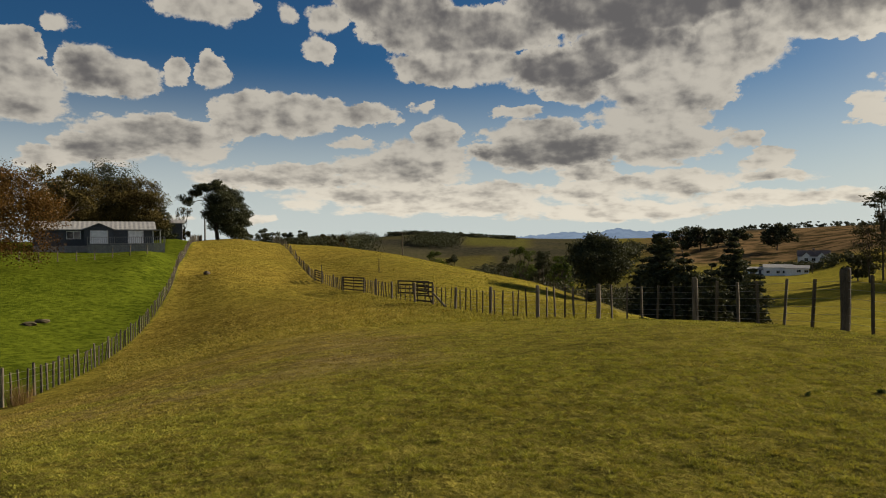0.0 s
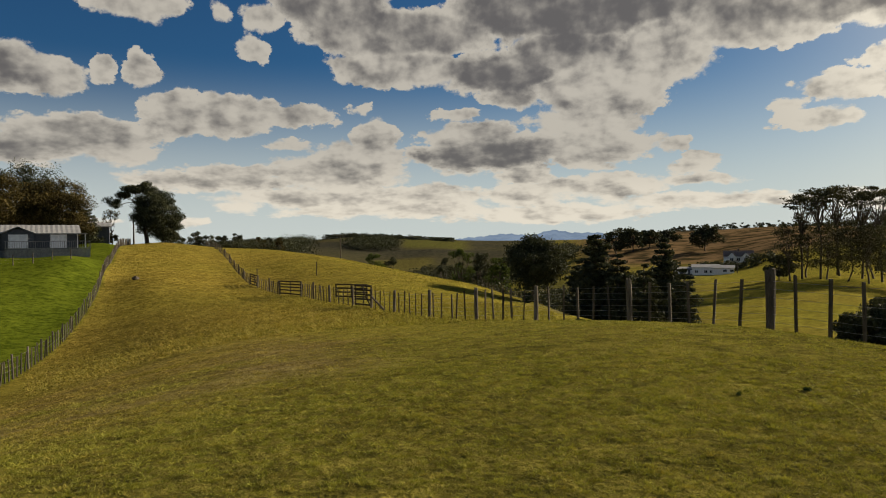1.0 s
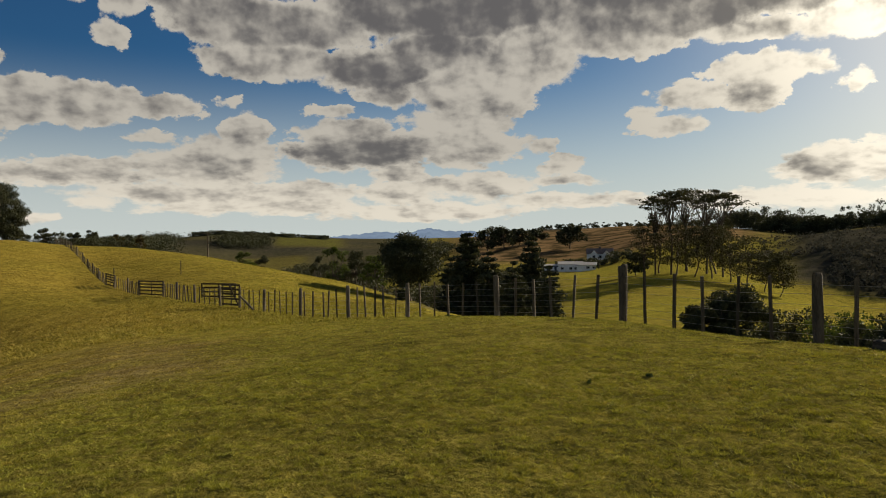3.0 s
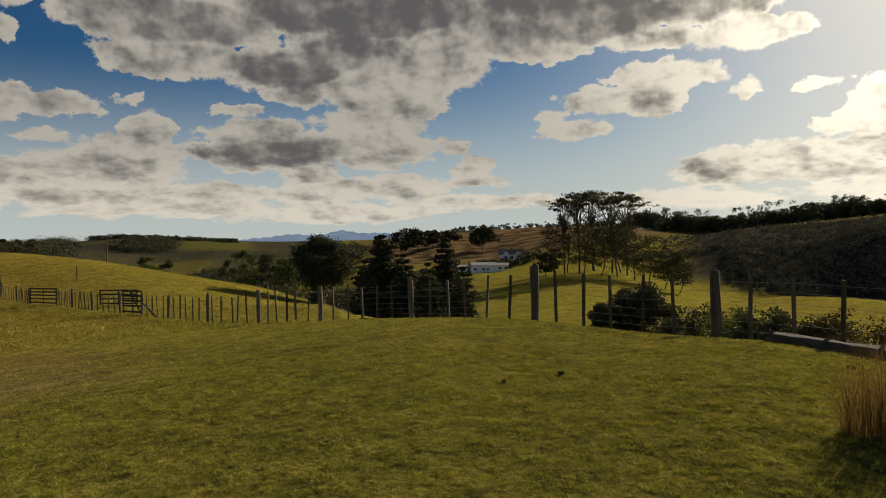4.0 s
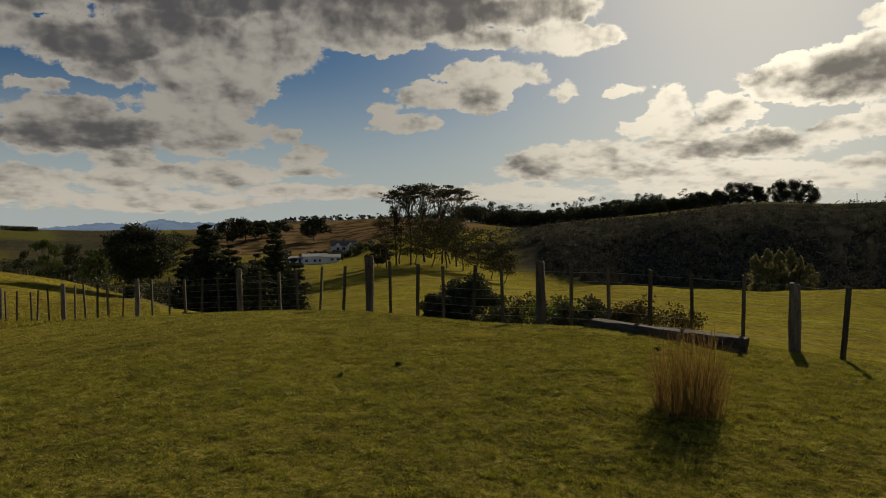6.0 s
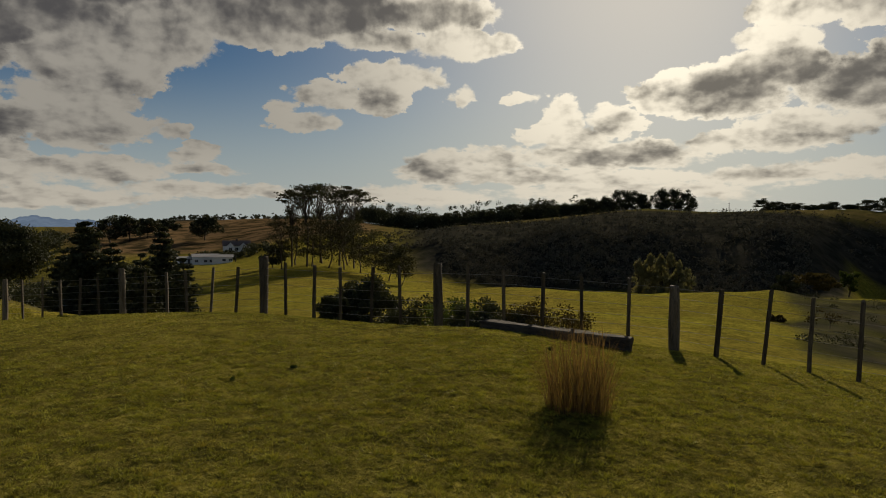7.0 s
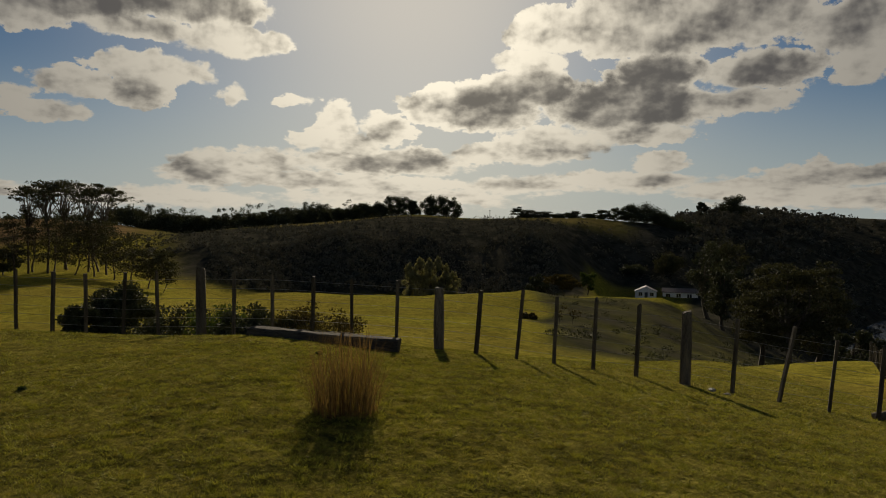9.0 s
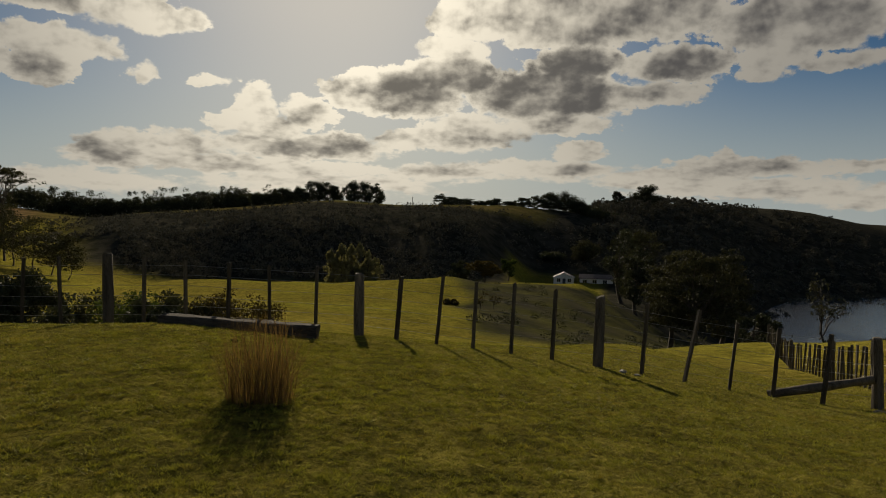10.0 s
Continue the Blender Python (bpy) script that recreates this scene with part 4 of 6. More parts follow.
def batten_mesh(name, w, t, seed):
    rng = np.random.default_rng(seed)
    bm = bmesh.new()
    levels = (-0.04, 0.3, 0.65, 1.0)
    rings = []
    for z in levels:
        ox, oy = rng.normal() * 0.002, rng.normal() * 0.002
        rings.append([bm.verts.new((sx_ * w / 2 + ox, sy_ * t / 2 + oy, z + (0.01 * rng.normal() if z == 1 else 0))) for sx_, sy_ in ((-1, -1), (1, -1), (1, 1), (-1, 1))])
    for lo, hi in zip(rings, rings[1:]):
        for k in range(4):
            bm.faces.new((lo[k], lo[(k + 1) % 4], hi[(k + 1) % 4], hi[k]))
    bm.faces.new(rings[-1]), bm.faces.new(rings[0][::-1])
    me = bpy.data.meshes.new(name)
    bm.to_mesh(me)
    bm.free()
    me.materials.append(WOOD_DARK)
    return me


POSTS = [post_mesh("fence_post", 0.075, s) for s in (1, 2, 3)]
THIN_POSTS = [post_mesh("fence_post_thin", 0.05, s) for s in (4, 5)]
BATTENS = [batten_mesh("fence_batten", 0.062, 0.045, s) for s in (1, 2, 3, 4)]


def fence(label, line, gaps, tall=1.15, wires=(0.18, 0.34, 0.50, 0.68, 0.86, 1.02), seed=1, stout=True, batten_tall=1.06, tilt=2.5, heavy=(), skip=(), at=None, leans=None, statures=None):
    """A post, batten and wire fence. line: plan positions of the posts; gaps: how many battens stand between each two."""
    rng = np.random.default_rng(seed)
    x0, y0 = line[0]
    z0 = height(x0, y0)
    ob = new("fence")
    ob.matrix_world = pose(x0, y0, z0)
    feet = []

    def stand(name, meshes, x, y, tallness, thick=1.0, lean=1.0, along=None):
        z = height(x, y)
        m = pose(x - x0, y - y0, z - z0, rng.normal() * tilt * lean, rng.normal() * tilt * lean, 0)
        if along:
            m = Matrix.Translation(m.translation) @ Matrix.Rotation(radians(along[2]), 4, (-along[1], along[0], 0))
        m = m @ pose(0, 0, 0, 0, 0, rng.uniform(0, 360))
        shared(name, meshes[rng.integers(len(meshes))], ob, m @ Matrix.Diagonal((thick, thick, tallness, 1)))
        feet.append((x - x0, y - y0, z - z0))

    for i, (x, y) in enumerate(line):
        stand("post", POSTS if stout else THIN_POSTS, x, y, tall * rng.uniform(0.96, 1.05) * (1.06 if i in heavy else 1) * (statures[i] if statures else 1), 1.12 if i in heavy else 1.0, 0.5)
        if i + 1 < len(line) and i not in skip:
            n = gaps[i] if isinstance(gaps, (list, tuple)) else gaps
            for k in range(1, n + 1):
                t = at[i][k - 1] if at else (k + rng.normal() * 0.04) / (n + 1)
                way = Vector((line[i + 1][0] - x, line[i + 1][1] - y)).normalized()
                stand("batten", BATTENS, x + (line[i + 1][0] - x) * t, y + (line[i + 1][1] - y) * t, batten_tall * rng.uniform(0.94, 1.05), rng.uniform(0.85, 1.1), 1.0,
                      (way.x, way.y, leans[i][k - 1]) if leans else None)
    runs, run = [], []
    for i, (x, y) in enumerate(line):
        run.append((x, y))
        if i in skip or i + 1 == len(line):
            runs.append(run)
            run = []
    for w in wires:
        chunks = []
        for run in runs:
            pts = []
            for (xa, ya), (xb, yb) in zip(run, run[1:]):
                for t in np.linspace(0, 1, 4)[:-1]:
                    x, y = xa + (xb - xa) * t, ya + (yb - ya) * t
                    pts.append((x - x0, y - y0, height(x, y) - z0 + w - 0.02 * math.sin(math.pi * t)))
            if run and len(run) > 1:
                x, y = run[-1]
                pts.append((x - x0, y - y0, height(x, y) - z0 + w))
                chunks.append(tube(pts, np.full(len(pts), 0.0028), 4))
        if chunks:
            v, f = join(chunks)
            mesh_object("wire", v, f, WIRE, ob)
    return tagged(ob, label, "fence")


def farm_gate(label, a, b, tall=1.15, rails=5, seed=1, brace=True):
    """A wooden gate of rails between two plan positions."""
    (xa, ya), (xb, yb) = a, b
    width = math.hypot(xb - xa, yb - ya)
    za, zb = height(xa, ya), height(xb, yb)
    ob = new("farm_gate")
    ob.matrix_world = pose(xa, ya, za + 0.06, 0, -math.degrees(math.atan2(zb - za, width)), math.degrees(math.atan2(yb - ya, xb - xa)))
    for i in range(rails):
        z = 0.05 + (tall - 0.12) * (i / (rails - 1)) ** 0.9
        part("rail", box(0, -0.02, z, width, 0.02, z + 0.10, bevel=0.006), RAIL, ob)
    for x in (0.0, width / 2 - 0.05, width - 0.1):
        part("stile", box(x, -0.062, 0.0, x + 0.1, -0.022, tall + 0.03, bevel=0.006), RAIL, ob)
    if brace:
        length = math.hypot(width / 2, tall)
        part("brace", box(0, 0.022, -0.05, length, 0.058, 0.05, bevel=0.006, m=pose(0.05, 0, 0.06, 0, -math.degrees(math.atan2(tall - 0.1, width / 2)), 0)), RAIL, ob)
    return tagged(ob, label, "gate")

# ---------------------------------------------------------------- fences and gates of the home paddock
END_POST, P6, P5, P4, P3 = spot(101.45, 12.7), spot(82, 11.65), spot(62.75, 12.1), spot(44.3, 13.2), spot(30.4, 15.9)
P2, P1, P0 = spot(20.25, 20.8), spot(12.8, 23.6), spot(7.9, 26.6)
SHEEP_POST, NEAR_POST = spot(1.1, 36.5), spot(4.0, 31.0)
GATE_HINGE, GATE_FREE = spot(-0.8, 41), spot(-2.3, 43.5)
GATE2_B, GATE2_A = spot(-6.5, 57), spot(-8.2, 62)
GATE3_B, GATE3_A = spot(-9.9, 74), spot(-10.5, 77.5)

fence("weathered post and batten wire fence along the paddock edge",
      [END_POST, P6, P5, P4, P3], [5, 5, 5, 5], heavy=(0, 1, 2, 3, 4), seed=3, statures=(0.9, 0.86, 0.86, 0.98, 1.0), tall=1.19, batten_tall=1.12, tilt=1.8,
      at=[(0.189, 0.364, 0.518, 0.681, 0.837), (0.185, 0.353, 0.51, 0.665, 0.837), (0.176, 0.36, 0.527, 0.694, 0.861), (0.192, 0.35, 0.521, 0.68, 0.854)],
      leans=[(-5, -4, -5, -10, -3), (-2, -2, -2, -5, -4), (-1, 1, -1, 1, 0), (2, -2, 1, -1, 1)])
fence("weathered post and batten wire fence dipping towards the gates",
      [P3, P2, P1, P0, NEAR_POST, SHEEP_POST, GATE_HINGE], [5, 5, 5, 5, 5, 4], seed=5, tall=1.2, batten_tall=1.1, heavy=(1,), tilt=3.0,
      at=[(0.167, 0.329, 0.492, 0.637, 0.815), (0.193, 0.356, 0.512, 0.673, 0.841), (0.189, 0.375, 0.524, 0.687, 0.836),
          (0.21, 0.392, 0.476, 0.716, 0.9), (0.2, 0.35, 0.52, 0.68, 0.85), (0.2, 0.4, 0.6, 0.8)],
      leans=[(-5, -6, 4, 3, -2), (3, -2, 2, -1, 2), (-4, 3, -2, 4, -1), (5, -7, 3, -3, 2), (-3, 2, 4, -4, 2), (-8, 6, -5, 3)])
fence("post and batten fence between two farm gates",
      [GATE_FREE, spot(-4.2, 48), spot(-5.5, 53), GATE2_B], [4, 5, 5], seed=7, tall=1.2)
fence("post and batten fence beside the small gate", [GATE2_A, spot(-9.0, 67), GATE3_B], [5, 5], seed=9, tall=1.2)
hill_line = [GATE3_A, spot(-11.0, 84), spot(-11.35, 90), spot(-11.7, 96), spot(-12.05, 103), spot(-12.4, 110), spot(-12.75, 118), spot(-13.1, 127),
             spot(-13.45, 137), spot(-13.8, 148)]
fence("old batten fence climbing the dry hillside", hill_line, 5, seed=11, tall=1.25, wires=(0.3, 0.6, 0.95))
left_line = [(left_fence_x(yy), yy) for yy in np.linspace(15.0, 138.0, 38)]
fence("post and batten fence between the lush and the dry paddock", left_line, 3, seed=13, tall=1.2, wires=(0.25, 0.5, 0.75, 1.0), stout=False)
fence("thin wire fence below the bungalow garden", [spot(a, 84 + abs(a + 27) * 0.4) for a in np.arange(-34, -22.4, 1.2)], 0, seed=15, tall=1.1, wires=(0.3, 0.6, 0.95), stout=False)
fence("close batten fence running down to the lower pasture", [spot(107, 14.5), spot(102.7, 17.7), spot(99.25, 25), spot(96.8, 32), spot(96.0, 40), spot(95.4, 50)], [6, 13, 12, 12, 14],
      seed=17, tall=1.2, wires=(0.3, 0.6, 0.95))
fence("distant wire fence on the green slope", [spot(a, 96) for a in np.arange(7.6, 13.4, 0.8)], 3, seed=19, tall=1.15, wires=(0.5, 0.95), stout=False)

farm_gate("open weathered timber gate with a diagonal brace", GATE_HINGE, spot(-2.15, 43.1), 1.25)
farm_gate("closed timber gate of five rails", GATE2_B, GATE2_A, 1.15, brace=False)
farm_gate("small timber gate at the foot of the hill", GATE3_B, GATE3_A, 1.15)


def yard_hurdle():
    (xa, ya), (xb, yb) = spot(-3.7, 52), spot(-1.1, 50.5)
    return farm_gate("timber rail hurdle behind the open gate", (xa, ya), (xb, yb), 1.0, 4, brace=False)


yard_hurdle()


def stay(label, a, za, b, zb, r=0.06):
    """A slanting stay log from a post down to the ground."""
    rng = np.random.default_rng(4)
    ob = new("stay_log")
    ob.matrix_world = pose(*b, zb)
    v, f = tube([np.array([(a[0] - b[0]) * t, (a[1] - b[1]) * t, (za - zb) * t]) for t in np.linspace(-0.05, 1, 6)], r * (1 + 0.08 * rng.normal(size=6)), 8)
    mesh_object("log", v, f, WOOD_GREY, ob, True)
    return tagged(ob, label, "fence stay")


ex, ey = END_POST
bx, by = spot(94.8, 12.36)
stay("weathered round stay log propping the end post", (ex - 0.05, ey + 0.08), height(ex, ey) + 0.46, (bx, by), height(bx, by) + 0.05, 0.07)
gx, gy = GATE_HINGE
hx, hy = spot(0.25, 38.5)
stay("short timber stay propping the gate post", (gx, gy), height(gx, gy) + 0.7, (hx, hy), height(hx, hy) + 0.03, 0.06)


def stake(az, d, tall, label):
    x, y = spot(az, d)
    ob = place("marker_stake", x, y)
    shared("stake", THIN_POSTS[0], ob, Matrix.Diagonal((0.8, 0.8, tall, 1)))
    part("cap", box(-0.05, -0.05, tall - 0.02, 0.05, 0.05, tall + 0.08, bevel=0.02), WOOD_DARK, ob)
    return tagged(ob, label, "stake")


stake(-5.25, 78, 1.45, "thin marker stake standing in the dry field")
stake(-9.95, 73.2, 1.9, "tall thin stake beside the small gate")


def sleeper_beam():
    (xa, ya), (xb, yb) = spot(47.8, 11.4), spot(59.5, 10.7)
    za, zb = height(xa, ya) - 0.045, height(xb, yb)
    length = math.hypot(xb - xa, yb - ya)
    ob = new("sleeper_beam")
    ob.matrix_world = pose(xa, ya, za, 0, -math.degrees(math.atan2(zb - za, length)), math.degrees(math.atan2(yb - ya, xb - xa)))
    bm = bmesh.new()
    rng = np.random.default_rng(8)
    rings = []
    for k in range(13):
        xx = length * k / 12
        sec = [(-0.12, -0.06), (0.12, -0.06), (0.125, 0.16), (0.10, 0.185), (-0.10, 0.185), (-0.125, 0.16)]
        rings.append([bm.verts.new((xx + 0.01 * rng.normal(), yy + 0.006 * rng.normal(), zz + 0.007 * rng.normal())) for yy, zz in sec])
    for lo, hi in zip(rings, rings[1:]):
        for q in range(6):
            bm.faces.new((lo[q], hi[q], hi[(q + 1) % 6], lo[(q + 1) % 6]))
    bm.faces.new(rings[0]), bm.faces.new(rings[-1][::-1])
    bmesh.ops.recalc_face_normals(bm, faces=bm.faces)
    part("beam", bm, SLEEPER, ob)
    return tagged(ob, "heavy weathered timber sleeper lying on the grass", "timber beam")


sleeper_beam()


def rush_stems(rng, n, tall, width, spread=1.0):
    """Arrays of bent rush stems growing from one root."""
    a, r = rng.uniform(0, 2 * np.pi, n), np.sqrt(rng.random(n)) * width * 0.40 * spread
    foot = np.stack([np.cos(a) * r, np.sin(a) * r, np.full(n, -0.02)], 1)
    lean = foot * rng.uniform(0.1, 0.9, n)[:, None] + rng.normal(size=(n, 3)) * 0.075
    lean[:, 2] = 0
    h = tall * (0.4 + 0.65 * rng.random(n) ** 0.8) * (1 - 0.3 * (r / (width * 0.42)) ** 2)
    side = rng.normal(size=(n, 3))
    side[:, 2] = 0
    side /= np.linalg.norm(side, axis=1)[:, None]
    w = 0.0021 * (0.7 + 0.6 * rng.random(n))[:, None]
    rows = []
    for t, k in ((0, 1.0), (0.4, 0.9), (0.75, 0.7), (1.0, 0.25)):
        p = foot + lean * (t ** 1.6) + np.stack([np.zeros(n), np.zeros(n), h * t], 1)
        rows += [p - side * w * k, p + side * w * k]
    v = np.stack(rows, 1).reshape(-1, 3)
    base = np.arange(n)[:, None] * 8
    f = np.concatenate([base + np.array([[0, 1, 3, 2]]), base + np.array([[2, 3, 5, 4]]), base + np.array([[4, 5, 7, 6]])])
    return v, f, np.repeat(np.clip(0.2 + 0.8 * rng.random(n), 0, 1), 8)


def rush_tuft(az, d, tall, width, single, rest, label, seed):
    rng = np.random.default_rng(seed)
    x, y = spot(az, d)
    ob = place("rush_tuft", x, y)
    v, f, tint = rush_stems(rng, rest, tall, width)
    tagged(mesh_object("undergrowth", v, f, RUSH, ob, False, tint), kind="stuff")
    kinds = []
    for _ in range(14):
        v, f, tint = rush_stems(rng, 1, tall * 1.1, width * 0.25)
        first = mesh_object("stem", v, f, RUSH, ob, False, tint)
        kinds.append(first.data)
    for k in range(single):
        a, r = rng.uniform(0, 2 * math.pi), math.sqrt(rng.random()) * width * 0.36
        shared("stem", kinds[k % 14], ob, pose(math.cos(a) * r, math.sin(a) * r, 0, -math.sin(a) * r * 30, math.cos(a) * r * 30, rng.uniform(0, 360)))
    return tagged(ob, label, "grass tuft")


rush_tuft(54.8, 6.37, 0.73, 0.72, 220, 470, "tall dry reddish rush tuft standing in short grass", 21)
rush_tuft(-31.6, 25.2, 0.8, 0.9, 60, 500, "brown rush tuft beside the fence", 22)

# ---------------------------------------------------------------- trees and bushes
# by the bungalow
round_tree("copper_tree", -33.7, 78, 5.8, 12.8, LEAF_COPPER, "broad autumn tree with rust brown leaves", 31, 0.0, 120, 380, 0.14, airy=0.05)
bare_tree("half_bare_tree", -29.2, 112, 5.4, 8.0, "half bare pale-limbed tree with thin olive leaves", 32, LEAF_OLIVE, 60, 0.26, bark=BARK_PALE)
round_tree("olive_tree", -27.5, 116, 5.3, 9.5, LEAF_OLIVE, "olive brown tree behind the bungalow roof", 33, 0.0, 80, 320, 0.18, airy=0.25)
round_tree("dark_tree", -25.7, 122, 6.1, 11.0, LEAF_DARK, "tall dark evergreen tree behind the bungalow", 34, 0.0, 90, 360, 0.18, airy=0.15)
round_tree("olive_tree", -23.7, 118, 5.0, 10.0, LEAF_OLIVE, "broad olive brown tree with a rounded crown", 35, 0.0, 90, 360, 0.18, airy=0.15)
round_tree("dark_tree", -28.9, 126, 4.6, 11.0, LEAF_DARK, "dark evergreen tree filling the back of the garden", 29, 0.0, 70, 180, 0.3, airy=0.15)
cypress_tree("small_conifer", -22.1, 120, 3.0, 4.2, "small dark conifer beside the shed", 36, per=40, size=0.22, tiers=11)
bare_tree("pale_bare_tree", -20.5, 140, 2.7, 4.5, "pale leafless young tree by the track", 37, LEAF_OLIVE, 16, 0.22)
round_tree("hedge_bush", -20.7, 138, 1.3, 3.0, LEAF_OLIVE, "olive hedge bush beside the shed", 38, 0.0, 18, 140, 0.18, category="bush")
crest_tree()
for k, (a, d, top, w) in enumerate([(-14.4, 190, 1.3, 5.0), (-12.6, 200, 1.0, 4.0), (-11.6, 200, 1.05, 5.5), (-9.8, 210, 0.7, 4.0), (-9.0, 215, 0.75, 3.6), (-8.2, 215, 0.95, 4.2)]):
    round_tree("skyline_tree", a, d, top, w, (LEAF_DARK, LEAF_OLIVE)[k % 2 if k > 2 else 0], "small tree peeping over the hill crest", 40 + k, 0.1, 22, 140, 0.28, group="trees over the crest")
# behind the downland
round_tree("dark_tree", 12.9, 76, 0.5, 7.2, LEAF_DARK, "dense dark round-headed evergreen tree on the slope", 51, 0.22, 110, 280, 0.17, airy=0.15)
shrub("flax_bush", 12.2, 73, -3.4, 1.6, LEAF_DARK, "spiky dark flax bush under the tree", 52)
cypress_tree("cypress", 17.7, 58, 0.5, 4.4, "ragged dark cypress with drooping boughs", 53, per=46, size=0.24, tiers=17, spire=0.6)
cypress_tree("cypress", 19.5, 55, -1.1, 3.8, "dark cypress crowded into a clump", 54, per=46, size=0.22, tiers=13, spire=0.5)
cypress_tree("cypress", 23.0, 60, 0.15, 4.6, "feathery dark cypress with an open top", 55, per=36, size=0.24, tiers=17, spire=0.7)
cypress_tree("cypress", 21.5, 52, -1.9, 3.2, "low dark cypress beside the fence", 56, per=46, size=0.2, tiers=11, spire=0.5)
cypress_tree("cypress", 24.4, 50, -2.3, 2.6, "narrow young dark cypress", 57, per=40, size=0.2, tiers=11, spire=0.5)
cypress_tree("cypress", 16.3, 62, -1.6, 3.4, "dark cypress at the end of the clump", 58, per=46, size=0.22, tiers=12, spire=0.5)
shrub("dark_bush", 36.9, 46, -4.4, 3.6, LEAF_DARK, "spreading dark bush in the low pasture", 59, 40, 260, 0.14)
round_tree("dark_bush", 38.5, 48, -3.95, 4.4, LEAF_DARK, "rounded dark evergreen bush in the low pasture", 60, 0.02, 44, 300, 0.13, category="bush")
for k, (a, d, top, w) in enumerate([(43.2, 30, -6.3, 3.2), (45.6, 27, -6.0, 3.4), (47.8, 25, -6.7, 3.2), (49.8, 24, -7.2, 2.6), (41.4, 33, -6.4, 2.6)]):
    shrub("bramble_clump", a, d, top, w, LEAF_GREEN if k == 1 else LEAF_DARK, "low tangled bramble clump behind the fence", 61 + k, 34, 150, 0.085, group="brambles behind the fence", tall=2.0 - 0.15 * k)
for k, (a, d) in enumerate([(51.2, 24), (53.2, 23), (55.0, 25)]):
    shrub("weed_clump", a, d, 0, 2.2, LEAF_OLIVE, "thin yellow-green weeds behind the fence", 67 + k, 40, 60, 0.06, group="weeds behind the fence", tall=1.8)
# the row of gums by the farm
for k, (a, d, top, w, bare) in enumerate([(32.7, 172, 3.2, 10, 0.58), (33.9, 166, 3.6, 11, 0.62), (35.1, 176, 3.65, 13, 0.62), (36.5, 170, 3.6, 13, 0.62), (37.7, 165, 3.3, 11, 0.6)]):
    gum_tree("gum_tree", a, d, top, w, "tall slender gum with flat airy leaf pads", 71 + k, group="row of gums", bare=bare, per=34, size=0.3, pads=24)
for k, (a, d, top, w) in enumerate([(31.9, 168, 1.6, 8), (33.0, 175, 1.7, 9), (34.3, 164, 1.5, 9), (35.6, 160, 1.5, 9), (36.9, 158, 1.4, 9), (38.2, 155, 1.0, 9), (39.4, 150, 0.3, 8), (40.6, 145, -0.5, 7),
                                     (41.6, 140, -1.2, 6), (35.0, 178, 2.2, 9), (37.2, 172, 2.0, 9)]):
    round_tree("paddock_tree", a, d, top, w, LEAF_GUM, "thin feathery olive tree crowded under the gum row", 81 + k, 0.06, 64, 55, 0.24, group="trees under the gums", bark=BARK, airy=0.6, squash=0.5, stem=0.012)
round_tree("dark_bush", 31.2, 180, -1.3, 7, LEAF_DARK, "dark bushy tree at the end of the gum row", 90, 0.08, 30, 90, 0.4)
# brown hill and its trees
round_tree("hill_tree", 26.0, 380, 1.15, 17, LEAF_DARK, "lone dark tree on the brown hillside", 91, 0.1, 40, 80, 0.8)
for k, (a, d, top, w) in enumerate([(17.6, 330, 0.5, 12), (19.3, 400, 1.05, 18), (20.6, 400, 1.0, 18), (21.8, 410, 0.9, 14), (23.2, 430, 0.75, 14)]):
    round_tree("far_tree", a, d, top, w, LEAF_DARK, "dark tree in the far valley", 92 + k, 0.1, 30, 70, 0.9, group="far valley trees")
for k, (a, d, top, w) in enumerate([(6.8, 190, -0.3, 9), (8.2, 185, -0.6, 9), (9.8, 180, -0.9, 8), (5.2, 200, -1.0, 7), (-0.6, 210, -0.6, 8), (0.8, 215, -0.9, 7)]):
    round_tree("valley_tree", a, d, top, w, (LEAF_GREEN, LEAF_DARK)[k % 2], "dark leafy tree in the valley behind the field", 98 + k, 0.1, 30, 170, 0.3, group="valley trees")
# in front of the scrub hill
for k, (a, top, w) in enumerate([(61.0, -2.2, 4.8), (61.8, -1.75, 5.0), (62.6, -1.85, 5.0), (63.3, -1.65, 4.8), (64.0, -2.2, 4.6), (64.6, -2.8, 4.0)]):
    column_tree("poplar", a, 148, top, w, "yellowing poplar at the edge of the pasture", 105 + k, LEAF_POPLAR, "poplars by the pasture", 0.2)
round_tree("umbrella_tree", 73.7, 165, -2.9, 9, LEAF_OLIVE, "olive spreading tree in the gully", 110, 0.35, 30, 90, 0.4, squash=0.6)
round_tree("gully_tree", 71.6, 175, -2.9, 7, LEAF_DARK, "dark tree in the gully", 111, 0.05, 26, 90, 0.4)
round_tree("gully_tree", 75.6, 185, -2.4, 5, LEAF_GREEN, "grey-green tree in the gully", 112, 0.1, 22, 90, 0.36)
bare_tree("thin_tree", 73.3, 78, -5.5, 4.4, "thin sparse young tree on the bank", 113, LEAF_OLIVE, 7, 0.14)
bare_tree("thin_tree", 74.4, 84, -5.7, 3.6, "thin sparse sapling on the bank", 114, LEAF_OLIVE, 7, 0.14)
shrub("bank_bush", 70.9, 88, -6.6, 2.4, LEAF_OLIVE, "dark low bush on the grassy bank", 115, tall=0.9)
